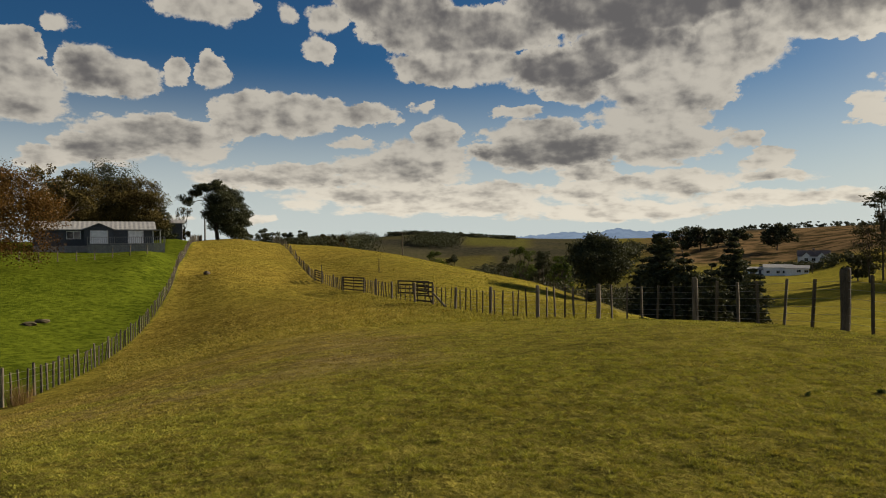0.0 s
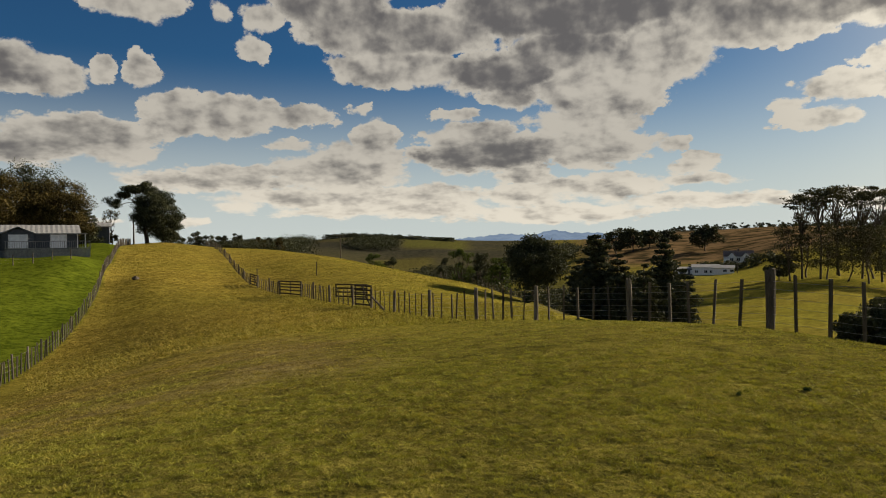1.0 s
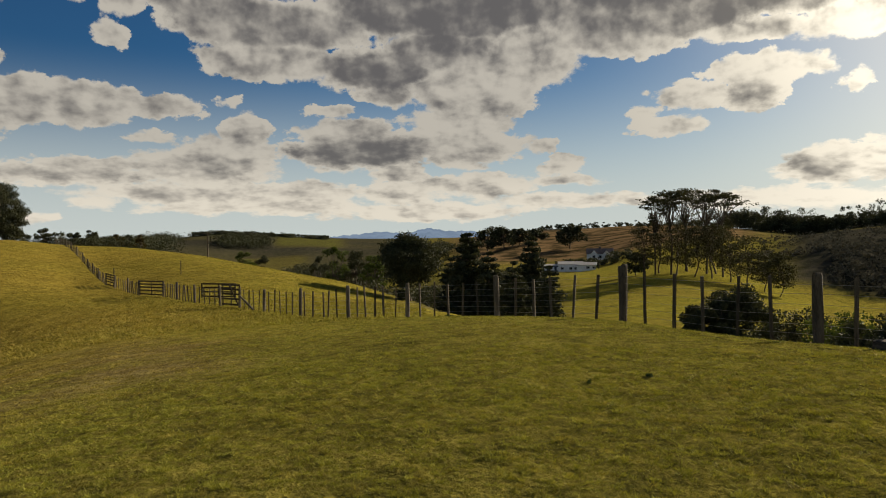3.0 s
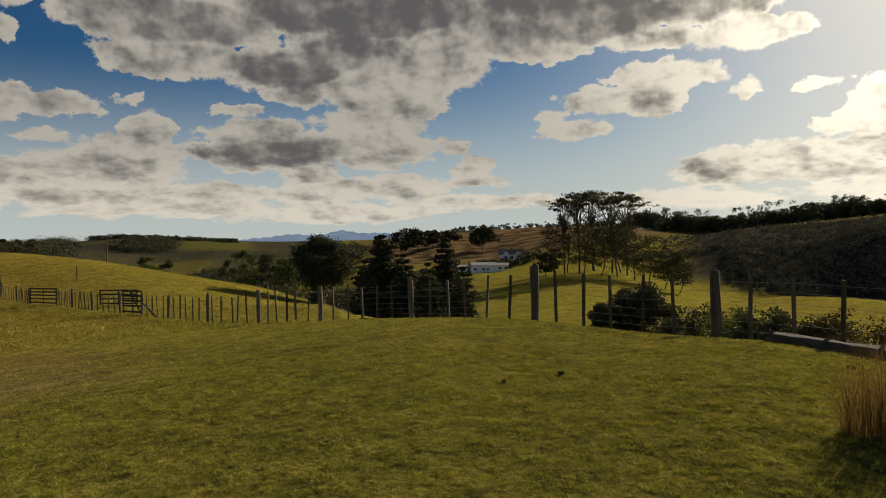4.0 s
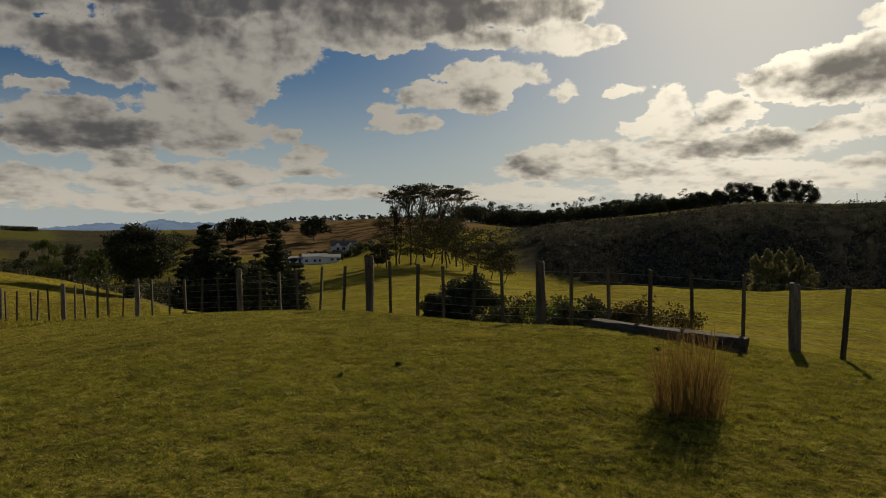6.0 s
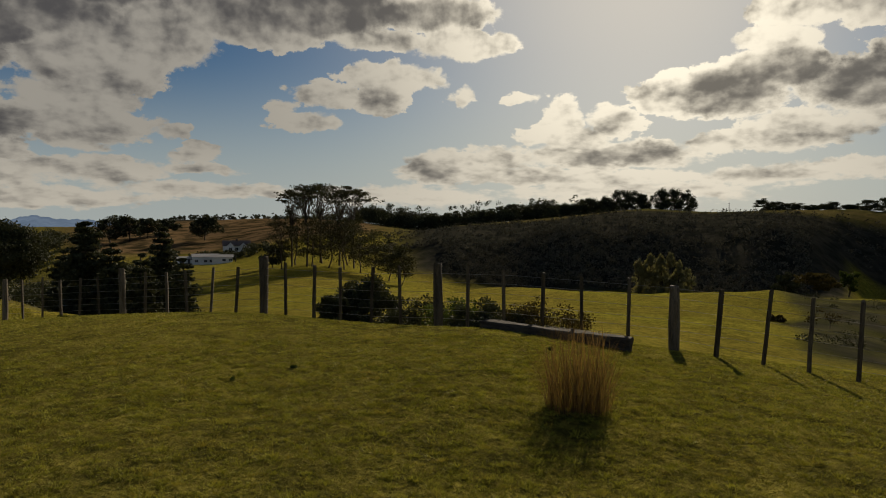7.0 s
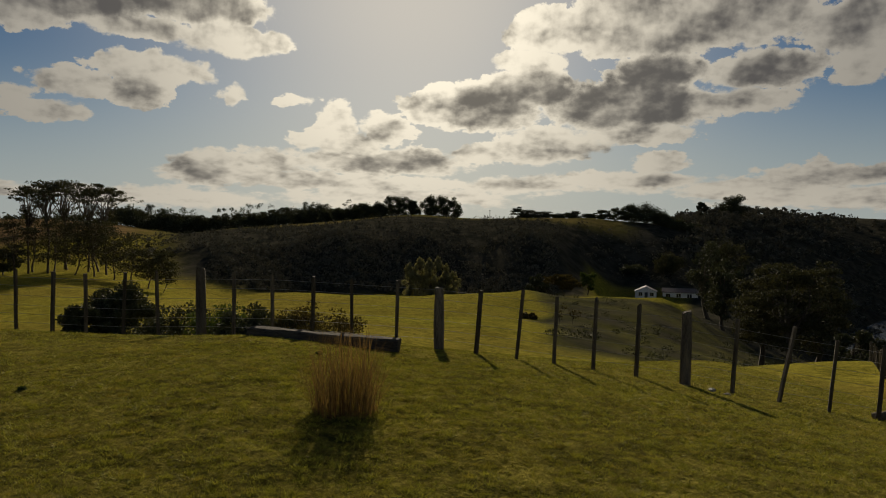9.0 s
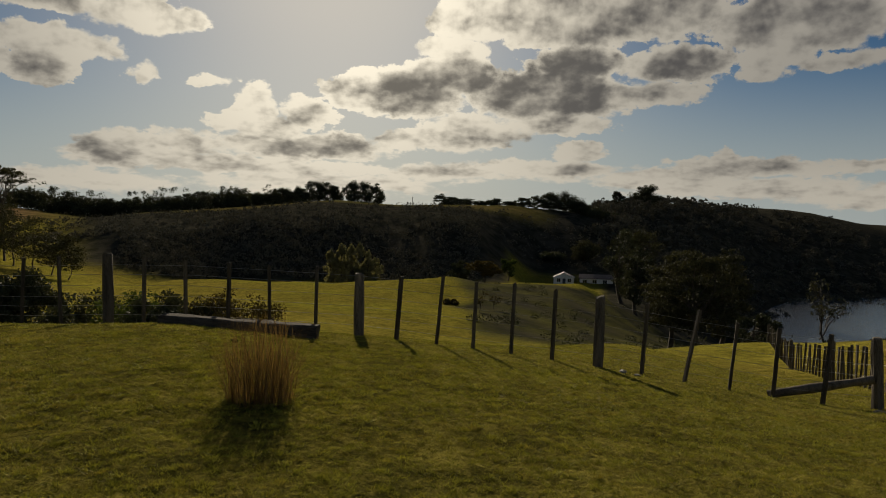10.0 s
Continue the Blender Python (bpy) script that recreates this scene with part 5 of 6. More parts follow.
for k, (a, d, top, w) in enumerate([(84.9, 200, 0.2, 12), (86.3, 215, 0.5, 14), (86.0, 180, -1.4, 9), (81.8, 262, -1.2, 11), (79.2, 262, -2.2, 10)]):
    round_tree("gully_tree", a, d, top, w, (LEAF_DARK, LEAF_GUM)[k % 2], "tall bushy tree on the shaded gully side", 116 + k, 0.03, 50, 110, 0.4, group="gully side trees", airy=0.3)
for k, (a, d, top, w) in enumerate([(88.6, 97, -1.5, 9), (90.4, 92, -0.9, 11), (92.3, 97, -1.2, 9)]):
    round_tree("spreading_tree", a, d, top, w, LEAF_GUM, "large spreading tree with layered leaf pads above the bay", 120 + k, 0.1, 90, 120, 0.22, group="layered trees above the bay", airy=0.1, squash=0.5)
round_tree("shore_bush", 94.6, 62, -6.2, 4.0, LEAF_DARK, "dark round bush at the end of the lower fence", 126, 0.02, 24, 110, 0.22, category="bush")
bare_tree("sparse_tree", 98.9, 70, -3.3, 6.0, "sparse wind-bent tree with bare branches over the water", 127, LEAF_GUM, 9, 0.22)
# hilltop trees
for k, (a, d, top, w) in enumerate([(54.0, 360, 2.00, 9), (55.1, 355, 2.20, 10), (56.2, 350, 2.45, 9), (57.2, 348, 2.75, 10), (58.3, 345, 2.90, 9), (59.4, 345, 3.35, 11), (60.4, 342, 3.45, 11),
                                     (61.3, 345, 3.15, 8), (62.7, 342, 3.40, 10), (63.6, 342, 3.50, 11), (64.6, 345, 3.25, 9)]):
    round_tree("hilltop_tree", a, d, top, w, LEAF_DARK, "dark tree in the hilltop clump", 130 + k, -0.2, 50, 170, 0.34, group="hilltop clump", airy=0.3)
for k, (a, d, top, w) in enumerate([(70.0, 350, 2.55, 9), (70.9, 352, 2.30, 10), (72.0, 350, 2.20, 11), (73.3, 352, 2.05, 9), (74.4, 350, 2.20, 11), (75.7, 350, 2.00, 8), (76.6, 345, 2.40, 10), (77.8, 345, 2.55, 12)]):
    round_tree("ridge_tree", a, d, top, w, LEAF_DARK, "dark airy tree on the ridge", 140 + k, -0.15, 44, 120, 0.32, group="ridge trees", airy=0.1, squash=0.55, stem=0.016)
for k, (a, d, top, w) in enumerate([(79.0, 345, 2.75, 13), (80.2, 340, 2.85, 15), (81.4, 340, 2.2, 12), (82.2, 340, 1.6, 13), (83.4, 350, 1.2, 12)]):
    round_tree("ridge_tree", a, d, top, w, LEAF_DARK, "bulky dark tree on the shoulder of the ridge", 147 + k, -0.12, 54, 170, 0.36, group="ridge trees", airy=0.3)
round_tree("ridge_tree", 84.3, 470, 3.0, 9, LEAF_DARK, "round dark tree on the high ridge", 152, 0.1, 34, 180, 0.42)
round_tree("ridge_tree", 86.6, 470, 3.45, 19, LEAF_DARK, "broad dark tree crowning the high ridge", 153, 0.1, 60, 200, 0.45)


# ---------------------------------------------------------------- far woods, scrub and hedges: too many to count
def woods(name, label, seed, places, spread_h, size, per, mat=LEAF_DARK):
    """places: (x, y, height, width) of many small trees, joined."""
    rng = np.random.default_rng(seed)
    pts = np.array(places)
    z = heights(pts[:, 0], pts[:, 1])
    cs, rs = [], []
    for (x, y, h, w), g in zip(pts, z):
        for _ in range(spread_h):
            t = rng.random()
            cs.append((x + rng.normal() * w * 0.25, y + rng.normal() * w * 0.25, g + h * (0.15 + 0.75 * t)))
            q = w * rng.uniform(0.25, 0.4) * (1.15 - 0.6 * t)
            rs.append((q, q, q * 0.7))
    v, f, tint = leaf_cloud(rng, cs, rs, per, size)
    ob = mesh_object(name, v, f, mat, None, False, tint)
    return tagged(ob, label, "woods", kind="stuff")


rng = np.random.default_rng(77)


def band(a0, a1, d0, d1, n, h0, h1, w):
    out = []
    for _ in range(n):
        x, y = spot(rng.uniform(a0, a1), rng.uniform(d0, d1))
        h = rng.uniform(h0, h1) * (1.35 if rng.random() < 0.08 else 1)
        out.append((x, y, h, w * rng.uniform(0.7, 1.3)))
    return out


woods("ridge_woods", "dark line of gum woodland along the ridge", 201, band(38, 59, 520, 570, 420, 10, 15.5, 12), 8, 0.75, 46)
woods("bay_hill_woods", "dark bush covering the hill above the bay", 202, band(82.5, 110, 280, 760, 950, 3, 7, 9), 4, 1.2, 22, SCRUB)
woods("pine_line", "thin line of far pines on the skyline", 203, band(23, 38, 690, 715, 110, 3, 6, 5), 3, 1.2, 16)
woods("valley_woods", "dark woods filling the far valley", 204, band(-13, -2.5, 380, 640, 200, 5, 9, 16) + band(3, 16, 400, 600, 190, 5, 9, 15), 5, 0.75, 44)
woods("far_hedges", "far hedges and woods on the rolling hills", 205, band(-13, -6, 800, 1350, 170, 8, 14, 36) + band(-2.4, 0.9, 960, 1120, 70, 8, 14, 26) + band(-4.5, 6, 1370, 1430, 110, 4, 9, 16), 6, 1.3, 50)
woods("valley_hedge", "dark hedge and bush under the field edge", 206, band(6, 22.5, 120, 240, 130, 2, 4.5, 6), 4, 0.36, 60)
woods("crest_hedge", "low hedge along the far side of the crest", 207, band(-16.5, -8, 180, 205, 46, 3.0, 5.5, 4.5), 5, 0.26, 60)
woods("farm_hedge", "clipped hedges and garden trees round the farm", 208, band(25, 31, 268, 300, 50, 2.0, 4.0, 5), 4, 0.6, 26)


def hill_scrub():
    r = np.random.default_rng(301)
    n = 17000
    a, d = r.uniform(39, 84, n), 165 + 140 * r.random(n) ** 0.9
    x, y = d * np.sin(np.radians(a)), d * np.cos(np.radians(a))
    keep = r.random(n) < 0.55 + 0.45 * wobble(x, y, 0.06)
    keep &= (d < 228 + 10 * wobble(x, y, 0.04)) | (r.random(n) < 0.12)
    keep &= (d > 176 + 14 * (a < 45)) & ~((a > 73) & (a < 84.5) & (d < 252)) & ~((a < 45) & (d < 215))
    x, y = x[keep], y[keep]
    z = heights(x, y)
    s = r.uniform(0.7, 2.0, len(x))
    v, f, tint = leaf_cloud(r, np.stack([x, y, z + s * 0.4], 1), np.stack([s, s, s * 0.7], 1), 15, 0.5)
    return tagged(mesh_object("hill_scrub", v, f, SCRUB, None, False, tint), "dense dark scrub on the shaded hill face", "scrub", kind="stuff")


hill_scrub()


def gully_scrub():
    r = np.random.default_rng(302)
    n = 80
    a, d = r.uniform(72.5, 96, n), r.uniform(58, 190, n)
    d = np.where(a < 83, np.minimum(d, 58 + 0.62 * (d - 58)), d)
    x, y = d * np.sin(np.radians(a)), d * np.cos(np.radians(a))
    z = heights(x, y)
    s = r.uniform(0.6, 1.3, n)
    v, f, tint = leaf_cloud(r, np.stack([x, y, z + s * 0.3], 1), np.stack([s, s, s * 0.6], 1), 130, 0.13)
    return tagged(mesh_object("gully_scrub", v, f, LEAF_DARK, None, False, tint), "rough dark scrub in the shaded gully", "scrub", kind="stuff")


gully_scrub()

# ---------------------------------------------------------------- the dark bungalow with its deck
def house_frame(name, az, d, face, sink=0.0):
    x, y = spot(az, d)
    ob = new(name)
    ob.matrix_world = pose(x, y, height(x, y) - sink, 0, 0, face)
    return ob


def gable_roof(x0, x1, y0, y1, eave, ridge, over=0.35, thick=0.12, along="x"):
    """A pitched roof with thickness and corrugations, the ridge along x or y."""
    bm = bmesh.new()
    if along == "x":
        c = (y0 + y1) / 2
        prof = [(y0 - over, eave - 0.12), (c, ridge), (y1 + over, eave - 0.12)]
        lo, hi = x0 - over, x1 + over
        n = max(4, int((hi - lo) / 0.35))
        mk = lambda s, p, dz: (s, p[0], p[1] + dz)
    else:
        c = (x0 + x1) / 2
        prof = [(x0 - over, eave - 0.12), (c, ridge), (x1 + over, eave - 0.12)]
        lo, hi = y0 - over, y1 + over
        n = max(4, int((hi - lo) / 0.35))
        mk = lambda s, p, dz: (p[0], s, p[1] + dz)
    top = [[bm.verts.new(mk(lo + (hi - lo) * k / n, p, thick + (0.03 if k % 2 else 0.0))) for p in prof] for k in range(n + 1)]
    low = [[bm.verts.new(mk(lo + (hi - lo) * k / n, p, 0.0)) for p in prof] for k in range(n + 1)]
    for k in range(n):
        for i in range(2):
            bm.faces.new((top[k][i], top[k + 1][i], top[k + 1][i + 1], top[k][i + 1]))
            bm.faces.new((low[k][i], low[k][i + 1], low[k + 1][i + 1], low[k + 1][i]))
        for i in (0, 2):
            bm.faces.new((top[k][i], low[k][i], low[k + 1][i], top[k + 1][i]))
    for k in (0, n):
        for i in range(2):
            bm.faces.new((top[k][i], top[k][i + 1], low[k][i + 1], low[k][i]))
    bmesh.ops.recalc_face_normals(bm, faces=bm.faces)
    return bm


def weatherboards(x0, x1, y, z0, z1, step=0.18):
    """Lapped boards on a front wall that looks towards -y."""
    bm = bmesh.new()
    z = z0
    while z < z1 - 0.02:
        zt = min(z + step, z1)
        v = [bm.verts.new(p) for p in ((x0, y - 0.03, z), (x1, y - 0.03, z), (x1, y - 0.008, zt), (x0, y - 0.008, zt), (x0, y, z), (x1, y, z))]
        bm.faces.new((v[0], v[1], v[2], v[3])), bm.faces.new((v[4], v[5], v[1], v[0]))
        z += step
    return bm


def gable_body(x0, x1, y0, y1, z1, ridge, along="x", base=-0.6):
    bm = bmesh.new()
    if along == "x":
        c = (y0 + y1) / 2
        prof = [(y0, base), (y1, base), (y1, z1), (c, ridge - 0.02), (y0, z1)]
        ends = [[bm.verts.new((xx, p[0], p[1])) for p in prof] for xx in (x0, x1)]
    else:
        c = (x0 + x1) / 2
        prof = [(x0, base), (x1, base), (x1, z1), (c, ridge - 0.02), (x0, z1)]
        ends = [[bm.verts.new((p[0], yy, p[1])) for p in prof] for yy in (y0, y1)]
    bm.faces.new(ends[0]), bm.faces.new(ends[1][::-1])
    for k in range(5):
        bm.faces.new((ends[0][k], ends[0][(k + 1) % 5], ends[1][(k + 1) % 5], ends[1][k]))
    bmesh.ops.recalc_face_normals(bm, faces=bm.faces)
    return bm


def window(parent, x0, x1, z0, z1, y, bars=1, curtain=False, name="window"):
    """A window in a wall that looks towards -y: frame, panes, and a drawn curtain behind."""
    fr = bmesh.new()
    t = 0.07
    for a, b, c, e in ((x0 - t, x1 + t, z1, z1 + t), (x0 - t, x1 + t, z0 - t, z0), (x0 - t, x0, z0, z1), (x1, x1 + t, z0, z1)):
        add_box(fr, a, y - 0.06, c, b, y + 0.02, e)
    for k in range(1, bars + 1):
        xx = x0 + (x1 - x0) * k / (bars + 1)
        add_box(fr, xx - 0.03, y - 0.05, z0, xx + 0.03, y - 0.01, z1)
    w = part(name, fr, TRIM_WHITE, parent)
    n = bars + 1
    for k in range(n):
        a, b = x0 + (x1 - x0) * k / n, x0 + (x1 - x0) * (k + 1) / n
        part("pane", box(a + 0.03, y - 0.035, z0, b - 0.03, y - 0.02, z1), CURTAIN if curtain else GLASS, w)
    return w


def bungalow():
    ob = house_frame("bungalow", -22.45, 103.5, 25.5)
    ob.matrix_world = pose(*spot(-22.7, 103.5), 0.4, 0, 0, 25.5) @ Matrix.Diagonal((0.83, 1, 0.9, 1))
    part("wall", gable_body(-17.5, 0, 0, 7.5, 3.35, 4.55, base=-2.0), HOUSE_DARK, ob, "dark painted weatherboard walls")
    part("cladding", weatherboards(-17.5, 0, 0, 0.1, 3.3), HOUSE_DARK, ob)
    part("roof", gable_roof(-17.5, 0, 0, 7.5, 3.4, 4.6), ROOF_GREY, ob, "pale grey corrugated roof")
    part("porch_gable", gable_body(-10.3, -6.1, -1.1, 2.0, 3.35, 4.1, "y", 1.25), HOUSE_DARK, ob)
    part("porch_roof", gable_roof(-10.3, -6.1, -1.1, 2.4, 3.4, 4.25, 0.3, 0.1, "y"), ROOF_GREY, ob)
    window(ob, -12.8, -10.9, 2.05, 3.1, -0.03, 1)
    window(ob, -9.4, -7.0, 1.35, 3.15, -1.13, 1, True, "sliding_door")
    window(ob, -3.9, -1.7, 1.35, 3.15, -0.03, 1, True, "sliding_door")
    deck = part("deck", box(-9.9, -2.6, 1.18, 1.5, -0.04, 1.3), DECK, ob)
    for k in range(29):
        z = -2.4 + 0.122 * k
        part("skirt_board", box(-9.9, -2.575, z, 1.4, -2.55 + 0.004 * (k % 2), z + 0.112), DECK, ob)
    part("skirt_side", box(1.4, -2.5, -2.4, 1.48, -0.04, 1.16), DECK, ob)
    part("underfloor", box(-17.4, -0.3, -2.0, -9.95, -0.05, 1.0), DECK, ob)
    part("handrail", box(-9.9, -2.62, 2.2, 1.5, -2.5, 2.27), DECK, deck)
    for k in range(39):
        x = -9.85 + k * 0.3
        part("baluster", box(x, -2.58, 1.3, x + 0.045, -2.54, 2.2), DECK, deck)
    for x in (-9.85, -6.0, -2.1, 1.4):
        part("rail_post", box(x, -2.6, 1.3, x + 0.09, -2.5, 2.3), DECK, deck)
    for x in (-0.2, 0.9):
        part("veranda_post", box(x - 0.05, -0.9, 1.3, x + 0.05, -0.8, 3.3), TRIM_WHITE, ob)
    part("veranda_roof", box(-2.0, -1.2, 3.26, 1.2, -0.05, 3.36), ROOF_GREY, ob)
    return tagged(ob, "dark weatherboard bungalow with pale roof and railed deck", "house")


bungalow()


def garden_shed():
    ob = house_frame("garden_shed", -21.55, 122, 20, 0.1)
    ob.matrix_world = pose(*spot(-21.55, 122), 2.5, 0, 0, 20)
    part("wall", gable_body(-2.6, 1.9, 0, 3.2, 2.3, 2.75, base=-1.5), HOUSE_DARK, ob)
    part("roof", gable_roof(-2.6, 1.9, 0, 3.2, 2.35, 2.85), ROOF_GREY, ob)
    window(ob, -2.1, -0.8, 1.2, 1.9, -0.02, 1, True)
    part("cladding", weatherboards(-2.6, 1.9, 0, 0.1, 2.25), HOUSE_DARK, ob)
    return tagged(ob, "small dark shed with a pale roof", "shed")


garden_shed()


def farm_buildings():
    ob = house_frame("farm_shed", 25.9, 262, -26, 0.2)
    part("wall", gable_body(-4.5, 6.0, 0, 9, 3.4, 4.4), HOUSE_WHITE, ob)
    part("roof", gable_roof(-4.5, 6.0, 0, 9, 3.45, 4.5), ROOF_GREY, ob)
    for x in (-3.4, 0.2, 2.4):
        window(ob, x, x + 1.2, 1.2, 2.2, -0.02, 1)
    part("cladding", weatherboards(-4.5, 6.0, 0, 0.1, 3.35, 0.3), HOUSE_WHITE, ob)
    ob.scale = (0.86, 0.86, 0.86)
    tagged(ob, "long white farm shed with a low pale roof", "shed")
    ob = house_frame("farm_annex", 27.3, 258, -28, 0.2)
    part("wall", gable_body(-3.5, 3.5, 0, 6, 2.4, 3.2, "x"), HOUSE_WHITE, ob)
    part("roof", gable_roof(-3.5, 3.5, 0, 6, 2.45, 3.25), ROOF_GREY, ob)
    for x in (0.0, 2.2):
        window(ob, x, x + 1.2, 1.1, 1.9, -0.02, 1)
    tagged(ob, "white annex with a low pale roof", "shed")
    ob = house_frame("farm_garage", 24.5, 264, -25, 0.2)
    part("wall", gable_body(-4.0, 4.0, 0, 6, 2.3, 2.9, "x"), HOUSE_DARK, ob)
    part("roof", gable_roof(-4.0, 4.0, 0, 6, 2.35, 2.95), ROOF_GREY, ob)
    for x in (-3.2, -0.4, 2.0):
        window(ob, x, x + 1.4, 0.8, 1.9, -0.02, 1, True)
    tagged(ob, "low garage with white doors and a pale roof", "garage")


farm_buildings()


def villa():
    ob = house_frame("villa", 28.4, 305, -28, 0.2)
    part("wall", gable_body(-7, 7, 0, 8, 3.6, 6.0), HOUSE_WHITE, ob)
    part("roof", gable_roof(-7, 7, 0, 8, 3.65, 6.4), ROOF_BROWN, ob)
    for x in (-5.0, 1.6):
        part("front_gable", gable_body(x, x + 3.6, -1.6, 2.5, 3.6, 5.4, "y"), HOUSE_WHITE, ob)
        part("gable_roof", gable_roof(x, x + 3.6, -1.6, 3.0, 3.65, 5.6, 0.4, 0.1, "y"), ROOF_BROWN, ob)
        window(ob, x + 1.0, x + 2.6, 1.2, 2.8, -1.62, 1)
    part("chimney", box(-0.5, 3.2, 5.5, 0.5, 4.0, 7.4), ROOF_BROWN, ob)
    window(ob, -0.8, 0.8, 1.2, 2.8, -0.02, 1)
    ob.scale = (0.8, 0.8, 0.8)
    return tagged(ob, "old white villa with brown gabled roofs", "house")


villa()


def cottages():
    ob = house_frame("cottage", 80.2, 238, -80, 0.2)
    part("wall", gable_body(-3.4, 3.4, 0, 6, 2.4, 3.9, "y"), HOUSE_WHITE, ob)
    part("roof", gable_roof(-3.4, 3.4, 0, 6, 2.45, 4.0, 0.3, 0.1, "y"), ROOF_GREY, ob)
    window(ob, -2.3, -1.1, 0.9, 2.1, -0.02, 1)
    part("door", box(-0.4, -0.06, 0.1, 0.6, -0.01, 2.1), HOUSE_DARK, ob)
    window(ob, 1.3, 2.5, 0.9, 2.1, -0.02, 1)
    tagged(ob, "small white gabled cottage above the gully", "house")
    ob = house_frame("long_cottage", 82.8, 240, -83, 0.2)
    ob.matrix_world = pose(*spot(82.8, 240), height(*spot(80.2, 238)) - 0.5, 0, 0, -83)
    part("wall", gable_body(-5.5, 5.5, 0, 6, 2.5, 3.6, base=-4.0), HOUSE_WHITE, ob)
    part("roof", gable_roof(-5.5, 5.5, 0, 6, 2.55, 3.7), ROOF_BROWN, ob)
    for x in (-4.5, -1.2, 2.2):
        window(ob, x, x + 1.4, 0.9, 2.1, -0.02, 1)
    tagged(ob, "long white cottage with a dark roof", "house")


cottages()


# ---------------------------------------------------------------- power poles
def power_pole(az, d, rise, label, arm=1.6):
    x, y = spot(az, d)
    h = top_of(x, y, rise)
    ob = place("power_pole", x, y)
    v, f = tube([(0, 0, -0.5), (0, 0, h * 0.5), (0, 0, h)], [0.17, 0.14, 0.11], 8)
    mesh_object("pole", v, f, WOOD_DARK, ob, True)
    part("crossarm", box(-arm / 2, -0.06, h - 0.35, arm / 2, 0.06, h - 0.22), WOOD_DARK, ob)
    for s in (-0.42, 0.0, 0.42):
        part("insulator", box(s * arm - 0.04, -0.04, h - 0.22, s * arm + 0.04, 0.04, h - 0.05, bevel=0.015), STONE, ob)
    return tagged(ob, label, "power pole")


power_pole(-3.3, 150, 0.75, "slim dark power pole behind the field crest")
power_pole(-19.0, 148, 2.5, "dark power pole beside the crest tree")
power_pole(67.6, 350, 2.25, "small power pole on the far ridge")
power_pole(28.3, 255, -1.6, "short power pole beside the farm sheds", 1.0)


# ---------------------------------------------------------------- far mountains
def mountains():
    v, f = [], []
    angs = np.linspace(3, 22, 160)
    for i, a in enumerate(angs):
        t = (a - 3) / 19
        e = 0.38 + 0.28 * math.exp(-((a - 10.4) / 1.8) ** 2) + 0.45 * math.exp(-((a - 14.2) / 1.3) ** 2) + 0.28 * math.exp(-((a - 17.2) / 2.6) ** 2)
        e += 0.035 * math.sin(a * 7.1) + 0.02 * math.sin(a * 17.3 + 1) - 0.5 * smooth(7.5, 4, a) - 0.4 * smooth(19, 22, a)
        for d, k in ((3600, -0.9), (3900, 0.15), (4200, 1.0), (4500, 0.2), (4800, -0.9)):
            x, y = spot(a, d)
            v.append((x, y, 1.6 + 4200 * math.tan(radians(e)) * (k if k > 0 else 0) + (0 if k > 0 else -30) + (6 * math.sin(a * 9 + d) if 0 < k < 1 else 0)))
    for i in range(len(angs) - 1):
        for j in range(4):
            f.append((i * 5 + j, (i + 1) * 5 + j, (i + 1) * 5 + j + 1, i * 5 + j + 1))
    m = bpy.data.materials.new("mountains_with_painted_haze")
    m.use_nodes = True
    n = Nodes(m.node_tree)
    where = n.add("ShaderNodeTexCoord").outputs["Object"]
    # distance haze is painted into the blue tone, which glows by itself
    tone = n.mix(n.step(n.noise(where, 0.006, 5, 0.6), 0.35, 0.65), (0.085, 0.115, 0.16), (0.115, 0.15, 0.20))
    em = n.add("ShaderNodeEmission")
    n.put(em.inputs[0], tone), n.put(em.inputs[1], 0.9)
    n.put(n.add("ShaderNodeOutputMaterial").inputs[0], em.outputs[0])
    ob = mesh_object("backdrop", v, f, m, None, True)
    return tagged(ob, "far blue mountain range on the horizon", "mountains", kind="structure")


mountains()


# ---------------------------------------------------------------- small things on the grass
def lump(name, az, d, size, mat, label, category, seed):
    rng_ = np.random.default_rng(seed)
    bm = bmesh.new()
    bmesh.ops.create_icosphere(bm, subdivisions=2, radius=1.0)
    for vtx in bm.verts:
        k = 1 + 0.22 * math.sin(vtx.co.x * 3 + seed) * math.cos(vtx.co.y * 4 + seed) + 0.08 * rng_.normal()
        vtx.co = Vector((vtx.co.x * size[0] * k, vtx.co.y * size[1] * k, vtx.co.z * size[2] * k + size[2] * 0.4))
    x, y = spot(az, d)
    me = bpy.data.meshes.new(name)
    bm.to_mesh(me)
    bm.free()
    me.materials.append(mat)
    ob = new(name, me)
    ob.matrix_world = pose(x, y, height(x, y), 0, 0, seed * 37.0)
    return tagged(ob, label, category)


lump("stone", 83.9, 11.3, (0.07, 0.05, 0.035), STONE, "pale flat stone lying beside the fence", "stone", 1)
lump("stone", 85.0, 11.2, (0.05, 0.035, 0.02), STONE, "small pale stone in the grass", "stone", 2)
lump("stone", 101.5, 12.0, (0.10, 0.06, 0.03), STONE, "flat pale stone near the end post", "stone", 3)
lump("tree_stump", -18.9, 78, (0.42, 0.34, 0.26), BARK, "dark rotten stump on the dry slope", "stump", 4)
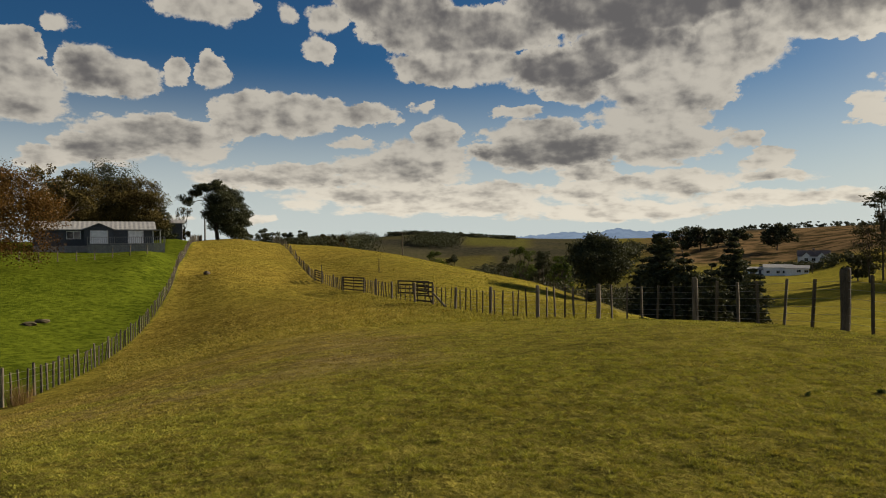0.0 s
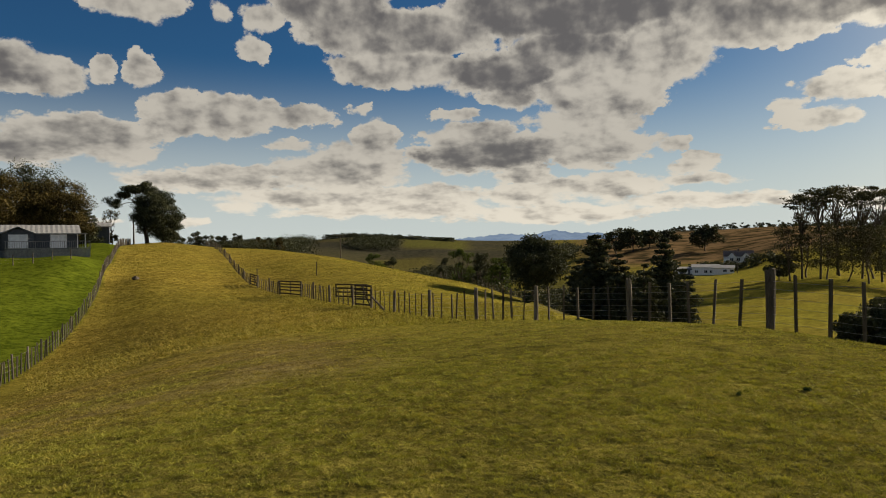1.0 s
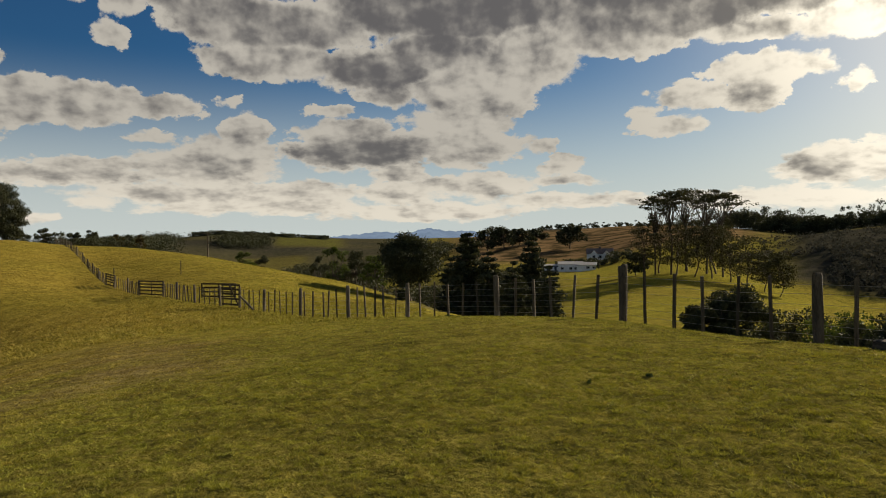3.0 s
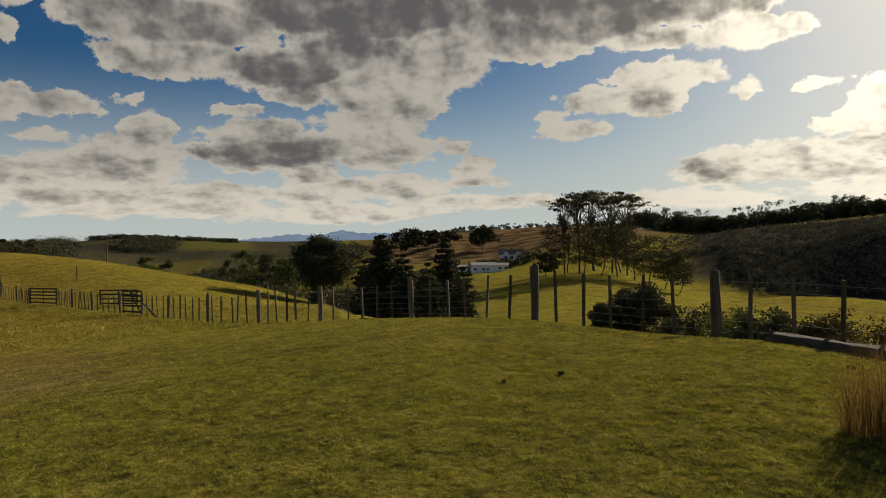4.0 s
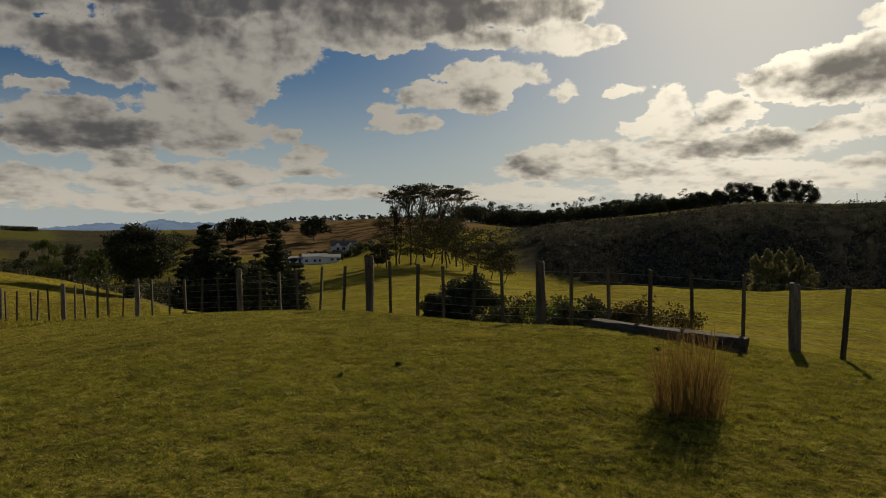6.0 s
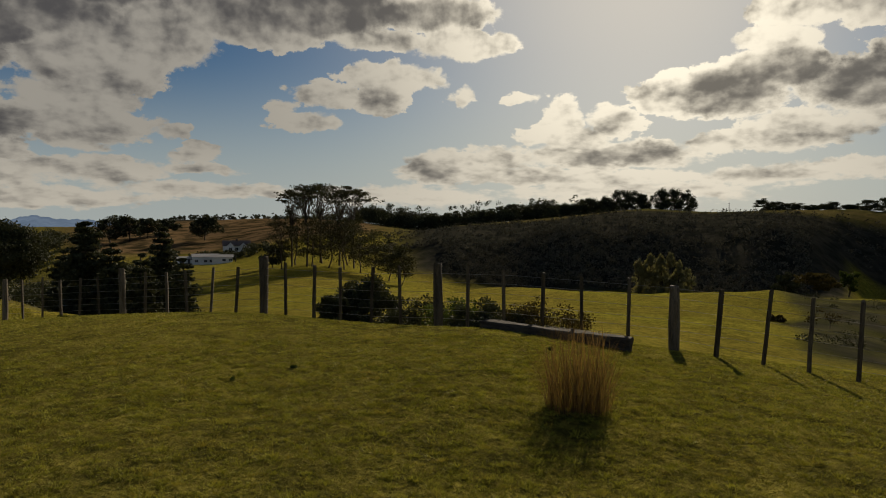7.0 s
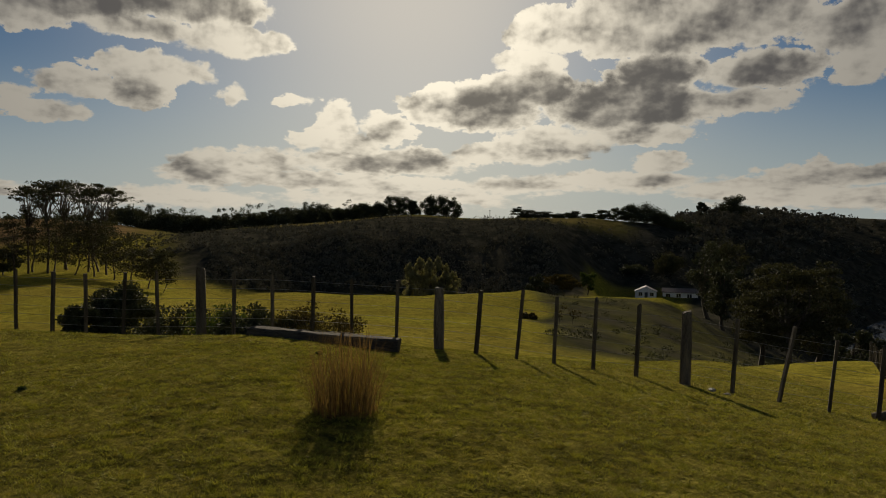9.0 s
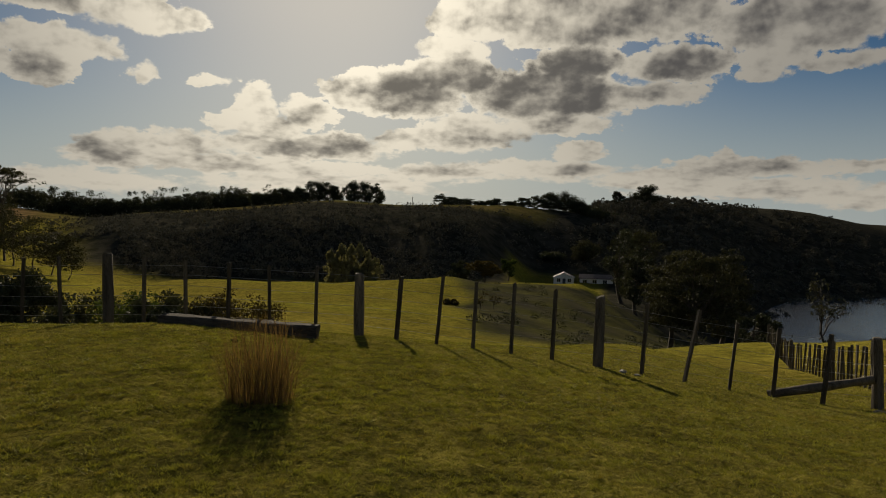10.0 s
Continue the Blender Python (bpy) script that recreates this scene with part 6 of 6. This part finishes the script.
lump("dung_pile", -31.0, 55, (0.5, 0.35, 0.18), DARK_SOIL, "dark heap lying on the lush paddock", "heap", 5)
lump("dung_pile", -30.2, 56, (0.5, 0.3, 0.18), DARK_SOIL, "second dark heap on the lush paddock", "heap", 6)


def weed(az, d, w, seed, label="flat dark thistle weed in the short grass"):
    rng_ = np.random.default_rng(seed)
    x, y = spot(az, d)
    ob = place("weed", x, y)
    v, f, tint = leaf_cloud(rng_, [(rng_.normal() * w * 0.3, rng_.normal() * w * 0.3, 0.02) for _ in range(8)], np.full((8, 3), (w * 0.3, w * 0.3, 0.012)), 10, 0.035)
    mesh_object("leaves", v, f, LEAF_GREEN, ob, False, tint)
    return tagged(ob, label, "weed", "weeds in the paddock")


weed(32.6, 8.05, 0.055, 1), weed(28.0, 7.6, 0.02, 2), weed(16.5, 19, 0.25, 3), weed(53, 9.2, 0.05, 5)


# ---------------------------------------------------------------- grass
def cells(x, y, size):
    """A random value from -1 to 1 for each clump of turf of that size."""
    u, v = (x + 0.3 * size * np.sin(y * 9 / size * 0.2)) / size, (y + 0.3 * size * np.sin(x * 7 / size * 0.2)) / size
    return 2 * np.modf(np.abs(np.sin(np.floor(u) * 12.9898 + np.floor(v) * 78.233) * 43758.5453))[0] - 1


def grass(name, seed, tufts, per, near, far, west=-40, east=110, rise=1.0, thin=(20, 38)):
    """Small tufts of short blades, thinning out with distance."""
    r = np.random.default_rng(seed)
    a = np.radians(r.uniform(west, east, tufts))
    d = near * (far / near) ** (r.random(tufts) ** 0.85)
    x, y = d * np.sin(a), d * np.cos(a)
    patch = cells(x, y, 0.09)
    worn = worn_cover(x, y)
    keep = r.random(tufts) < (0.86 + 0.25 * patch) * (1 - 0.8 * smooth(*thin, d)) * (1 - 0.5 * worn)
    keep &= (x > left_fence_x(y) + 0.3) | (d < 12)
    x, y, d, patch, worn = x[keep], y[keep], d[keep], patch[keep], worn[keep]
    tufts = len(x)
    n = tufts * per
    k = np.repeat(np.arange(tufts), per)
    tall = rise * (0.009 + 0.011 * r.random(tufts) ** 1.5 + 0.007 * np.clip(patch, 0, 1)) * (1 + 0.9 * (r.random(tufts) < 0.03)) * (1 + 0.35 * cells(x, y, 0.13))
    tone = 0.45 + 0.55 * (r.random(tufts) - 0.5) + 0.20 * patch
    parched = dry_cover(x, y) + 0.2 * np.clip(wobble(x, y, 1.1, 5.0) + 0.8 * wobble(x, y, 2.9, 1.0) - 0.3, 0, 1) + 0.5 * (cells(x, y, 0.07) > 0.66)
    parched = np.clip(parched + worn, 0, 1)
    spread = 0.020 * np.clip(d / 6, 0.8, 2.5) * rise ** 0.5
    out = r.normal(size=(n, 2)) * spread[k][:, None]
    bx, by = x[k] + out[:, 0], y[k] + out[:, 1]
    z = heights(x, y)[k]
    h = tall[k] * (0.6 + 0.7 * r.random(n))
    w = 0.0020 * np.clip(d[k] / 4, 0.8, 5.0) * (0.7 + 0.6 * r.random(n)) * rise ** 0.5
    t = r.uniform(0, 2 * np.pi, n)
    side = np.stack([np.cos(t), np.sin(t), np.zeros(n)], 1)
    bend = np.concatenate([out / spread[k][:, None] * 0.35, np.zeros((n, 1))], 1) * h[:, None] + r.normal(size=(n, 3)) * np.array([0.6, 0.6, 0.0]) * h[:, None]
    up = np.stack([np.zeros(n), np.zeros(n), h], 1)
    foot = np.stack([bx, by, z - 0.006], 1)
    tip = foot + bend * 1.2 + up
    w = w[:, None]
    shade = np.clip(tone[k] + 0.45 * (r.random(n) - 0.5) + 0.3 * (r.random(n) < 0.06), 0, 1)
    v = np.stack([foot - side * w * 1.2, foot + side * w * 1.2, tip], 1).reshape(-1, 3)
    f = np.arange(n * 3).reshape(-1, 3)
    ob = mesh_object(name, v, f, GRASS, None, False, np.repeat(shade, 3))
    ob.data.attributes.new("dry", "FLOAT", "POINT").data.foreach_set("value", np.repeat(parched[k], 3).astype(np.float32))
    return tagged(ob, "short grazed pasture grass with dry blades", "grass", kind="stuff")


grass("grass", 401, 66000, 14, 3.7, 10.0)
grass("grass", 402, 115000, 9, 6.0, 34.0)
grass("grass", 403, 60000, 6, 24.0, 150.0, -26, 14, 3.4, (110, 170))
